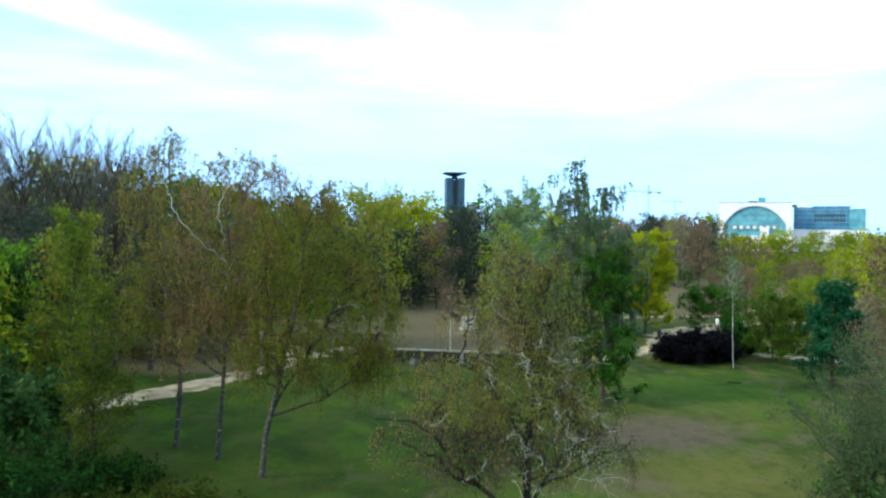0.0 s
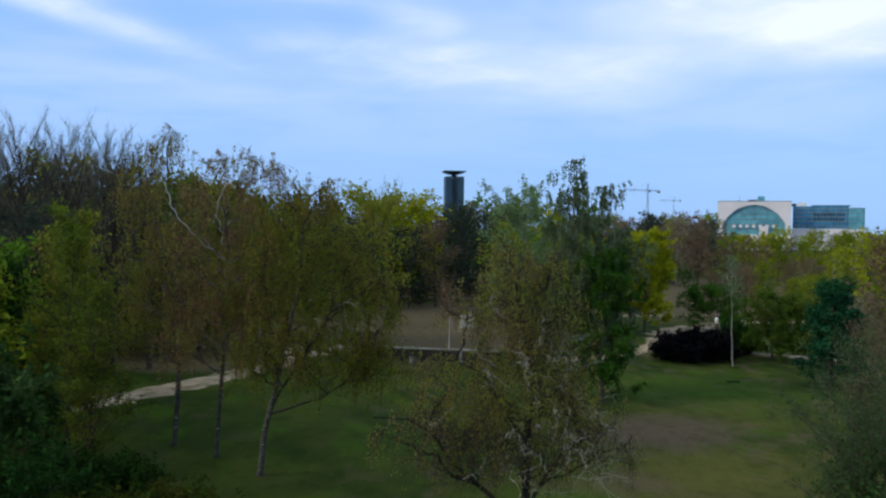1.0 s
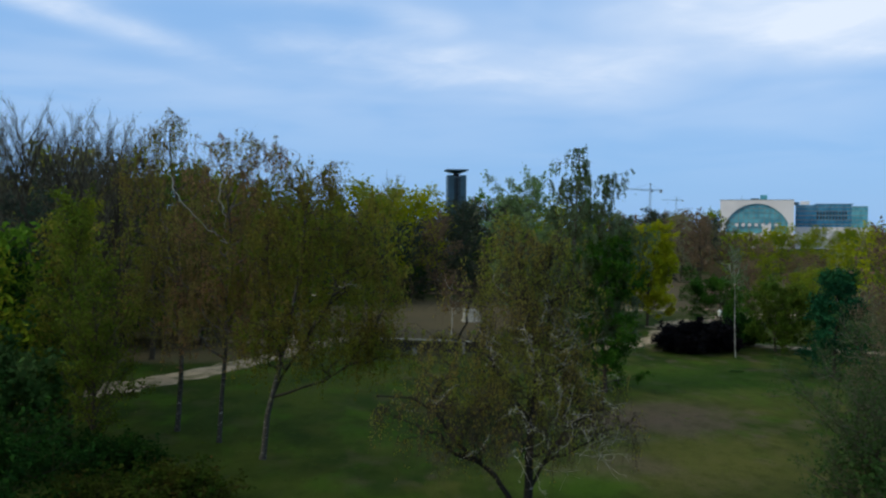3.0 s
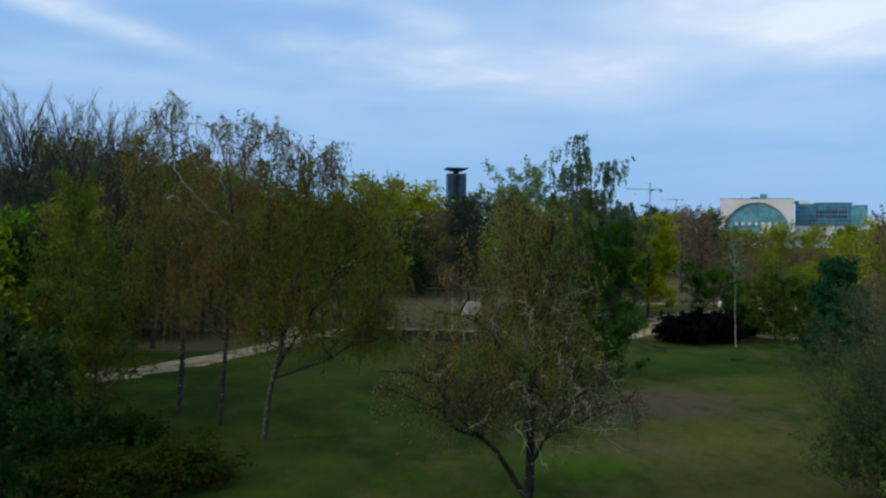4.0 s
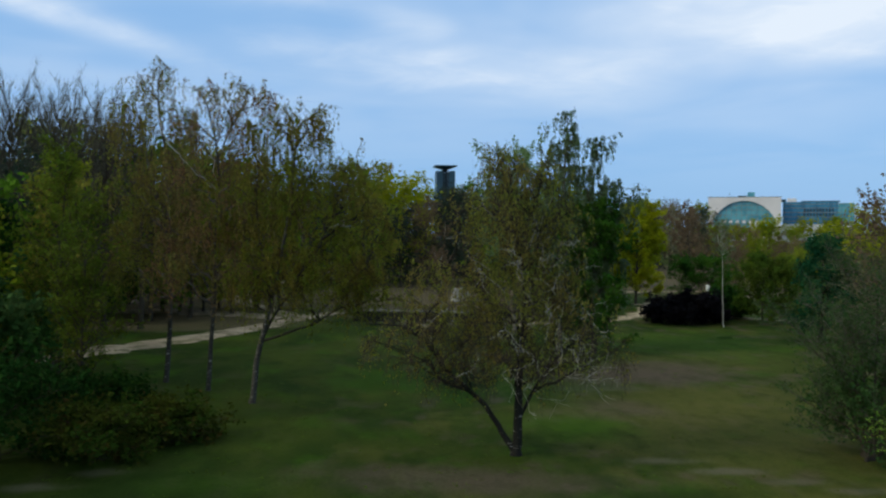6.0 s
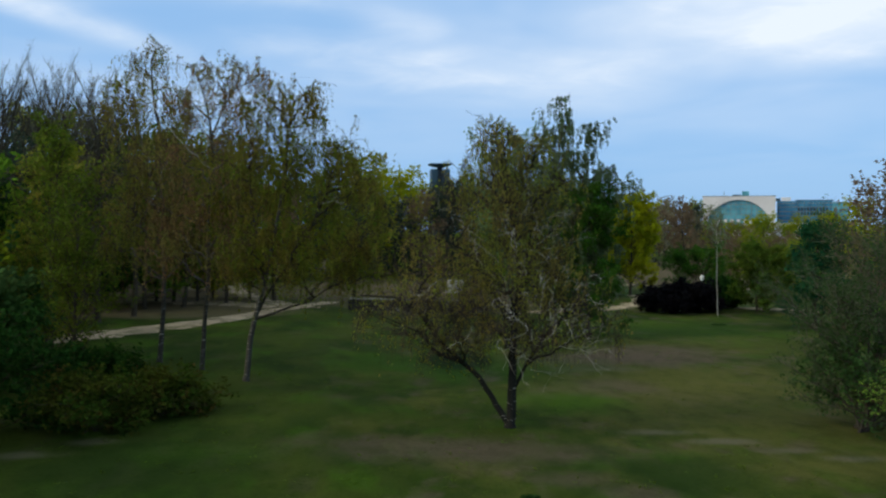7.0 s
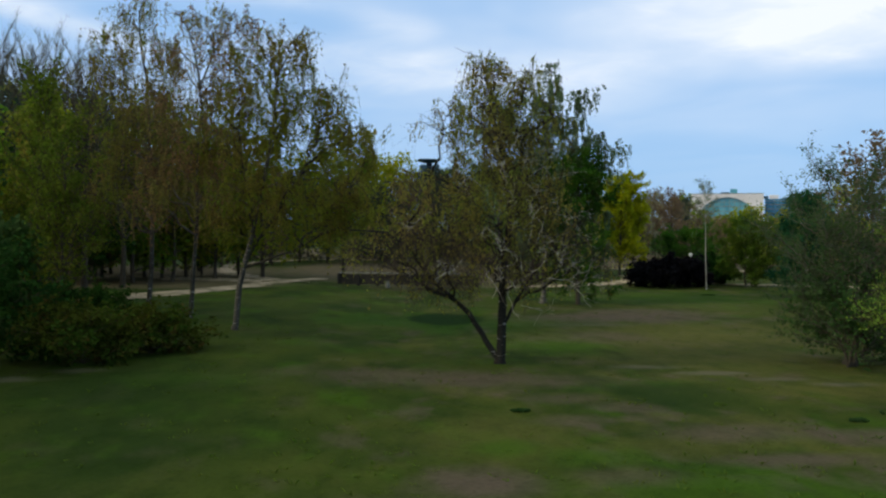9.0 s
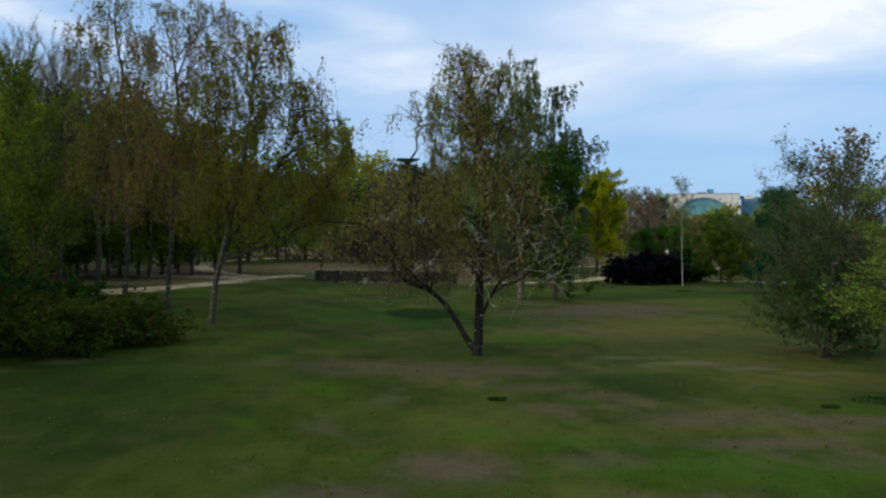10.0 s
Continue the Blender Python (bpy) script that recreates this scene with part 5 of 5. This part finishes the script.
# wood behind the middle of the lawn
belt(5, 5, 150, 170, -0.19, -0.12, (15, 18), ["dusk", "russet", "dark", "olive"], 5.0)
belt(6, 14, 195, 218, -0.16, 0.12, (18.5, 21), ["yellow", "russet", "dusk", "budding", "olive", "dusk"], 5.0)
belt(7, 13, 218, 260, -0.30, 0.22, (19, 22.5), ["budding", "dusk", "yellow", "russet", "green"], 5.5, True)
belt(8, 8, 120, 150, 0.10, 0.19, (13, 17), ["olive", "green", "olive_tall"], 4.0)
# woods beyond the sandy bend
belt(9, 12, 160, 205, 0.30, 0.66, (6.5, 9.5), ["russet", "budding", "olive", "russet"], 5.0)
belt(10, 14, 235, 320, 0.22, 0.33, (17, 19.5), ["russet", "budding", "dusk", "russet", "russet"], 6.0, True)
belt(15, 16, 235, 320, 0.33, 0.66, (10.5, 13.5), ["russet", "olive", "budding", "olive", "russet"], 6.0, True)
belt(11, 16, 320, 420, 0.20, 0.33, (19, 21.5), ["russet", "budding", "olive", "russet"], 6.0, True)
belt(16, 24, 320, 420, 0.33, 0.62, (12, 14.2), ["yellow", "olive", "yellow", "russet"], 6.0, True, 1.2)
belt(12, 18, 430, 640, 0.05, 0.70, (13, 15.5), ["yellow", "olive", "russet", "green"], 8.0, True, 1.4)
belt(13, 7, 270, 420, -0.50, 0.20, (18, 21), ["budding", "dusk", "olive", "russet"], 8.0, True, 1.4)
# undergrowth along the edges of the woods
belt(21, 16, 122, 132, -0.56, -0.20, (2.5, 4.5), ["olive", "olive", "russet", "green"], 3.0, True, 1.6)
belt(22, 18, 178, 200, -0.20, 0.14, (3.5, 6.5), ["dark", "russet", "olive", "dark"], 3.5, True, 1.7)
belt(23, 16, 150, 230, 0.28, 0.64, (3.5, 6.5), ["olive", "russet", "green", "dark"], 4.0, True, 1.7)
belt(24, 5, 84, 96, 0.52, 0.66, (12, 16), ["bare", "russet", "bare"], 4.0)
# the wood goes on beside the lawn; belt 25 is unseen, added for shade
belt(27, 9, 116, 150, 0.42, 0.66, (6.0, 9.0), ["russet", "olive", "budding", "olive"], 4.0)
# unseen trees left of the view, added to shade the shrubs and lawn corner
belt(25, 17, 8, 46, -1.6, -0.64, (11, 14.5), ["green", "dark", "green"], 3.4, True, 1.3)
belt(26, 12, 104, 118, -0.44, -0.14, (12, 16), ["green", "olive", "russet", "yellow"], 4.0)


# ---------------------------------------------------------------- rough grass on the lawn
def rough_grass(count=900):
    """Tussocks of bent blades over the part of the lawn that lies nearest."""
    r = np.random.RandomState(77)
    y = 15 + 55 * r.uniform(0, 1, count) ** 1.4
    x = r.uniform(-0.42, 0.62, count) * y
    keep = [k for k in range(count) if noise.noise(Vector((x[k] * 0.22, y[k] * 0.22, 9.0))) > -0.25]
    verts, n = [], 0
    for k in keep:
        z = ground_z(x[k], y[k])
        tall = 0.04 + 0.09 * r.uniform() ** 2
        for _ in range(4):
            a, b = r.uniform(0, 6.28), r.uniform(0.05, 0.22)
            dx, dy = math.cos(a), math.sin(a)
            px, py, w = x[k] + dx * b * 0.4, y[k] + dy * b * 0.4, 0.018
            verts += [(px - dy * w, py + dx * w, z - 0.02), (px + dy * w, py - dx * w, z - 0.02),
                      (px + dx * b * 0.6 + dy * w * 0.7, py + dy * b * 0.6 - dx * w * 0.7, z + tall * 0.8), (px + dx * b, py + dy * b, z + tall)]
            n += 1
    ob = mesh_part("grass", quad_mesh("grass", verts, np.arange(4 * n).reshape(-1, 4)), LEAF["grass"])
    tagged(ob, "rough tufts of lawn grass, green and straw-coloured", "grass", kind="stuff")


rough_grass()


def tussock(x, y, radius, seed):
    """A dark clump of taller grass on the lawn."""
    r = np.random.RandomState(seed)
    verts, n = [], 90 + int(260 * radius)
    for _ in range(n):
        a, b = r.uniform(0, 6.28), radius * math.sqrt(r.uniform())
        px, py = x + math.cos(a) * b * 1.5, y + math.sin(a) * b
        z, tall, w = ground_z(px, py), r.uniform(0.05, 0.12), 0.05
        dx, dy = r.normal(0, 0.08), r.normal(0, 0.08)
        verts += [(px - w, py, z - 0.03), (px + w, py, z - 0.03), (px + dx * 0.6 + w, py + dy * 0.6, z + tall * 0.7), (px + dx, py + dy, z + tall)]
    ob = mesh_part("grass_tussock", quad_mesh("grass_tussock", verts, np.arange(4 * n).reshape(-1, 4)), LEAF["thicket"])
    tagged(ob, "dark green clump of taller grass on the lawn", "grass", "grass tussocks")


for _k, (_x, _y, _r) in enumerate(((4.6, 31.1, 0.18), (31.6, 88.6, 0.50), (15.3, 28.6, 0.18), (17.9, 29.5, 0.85))):
    tussock(_x, _y, _r, 200 + _k)
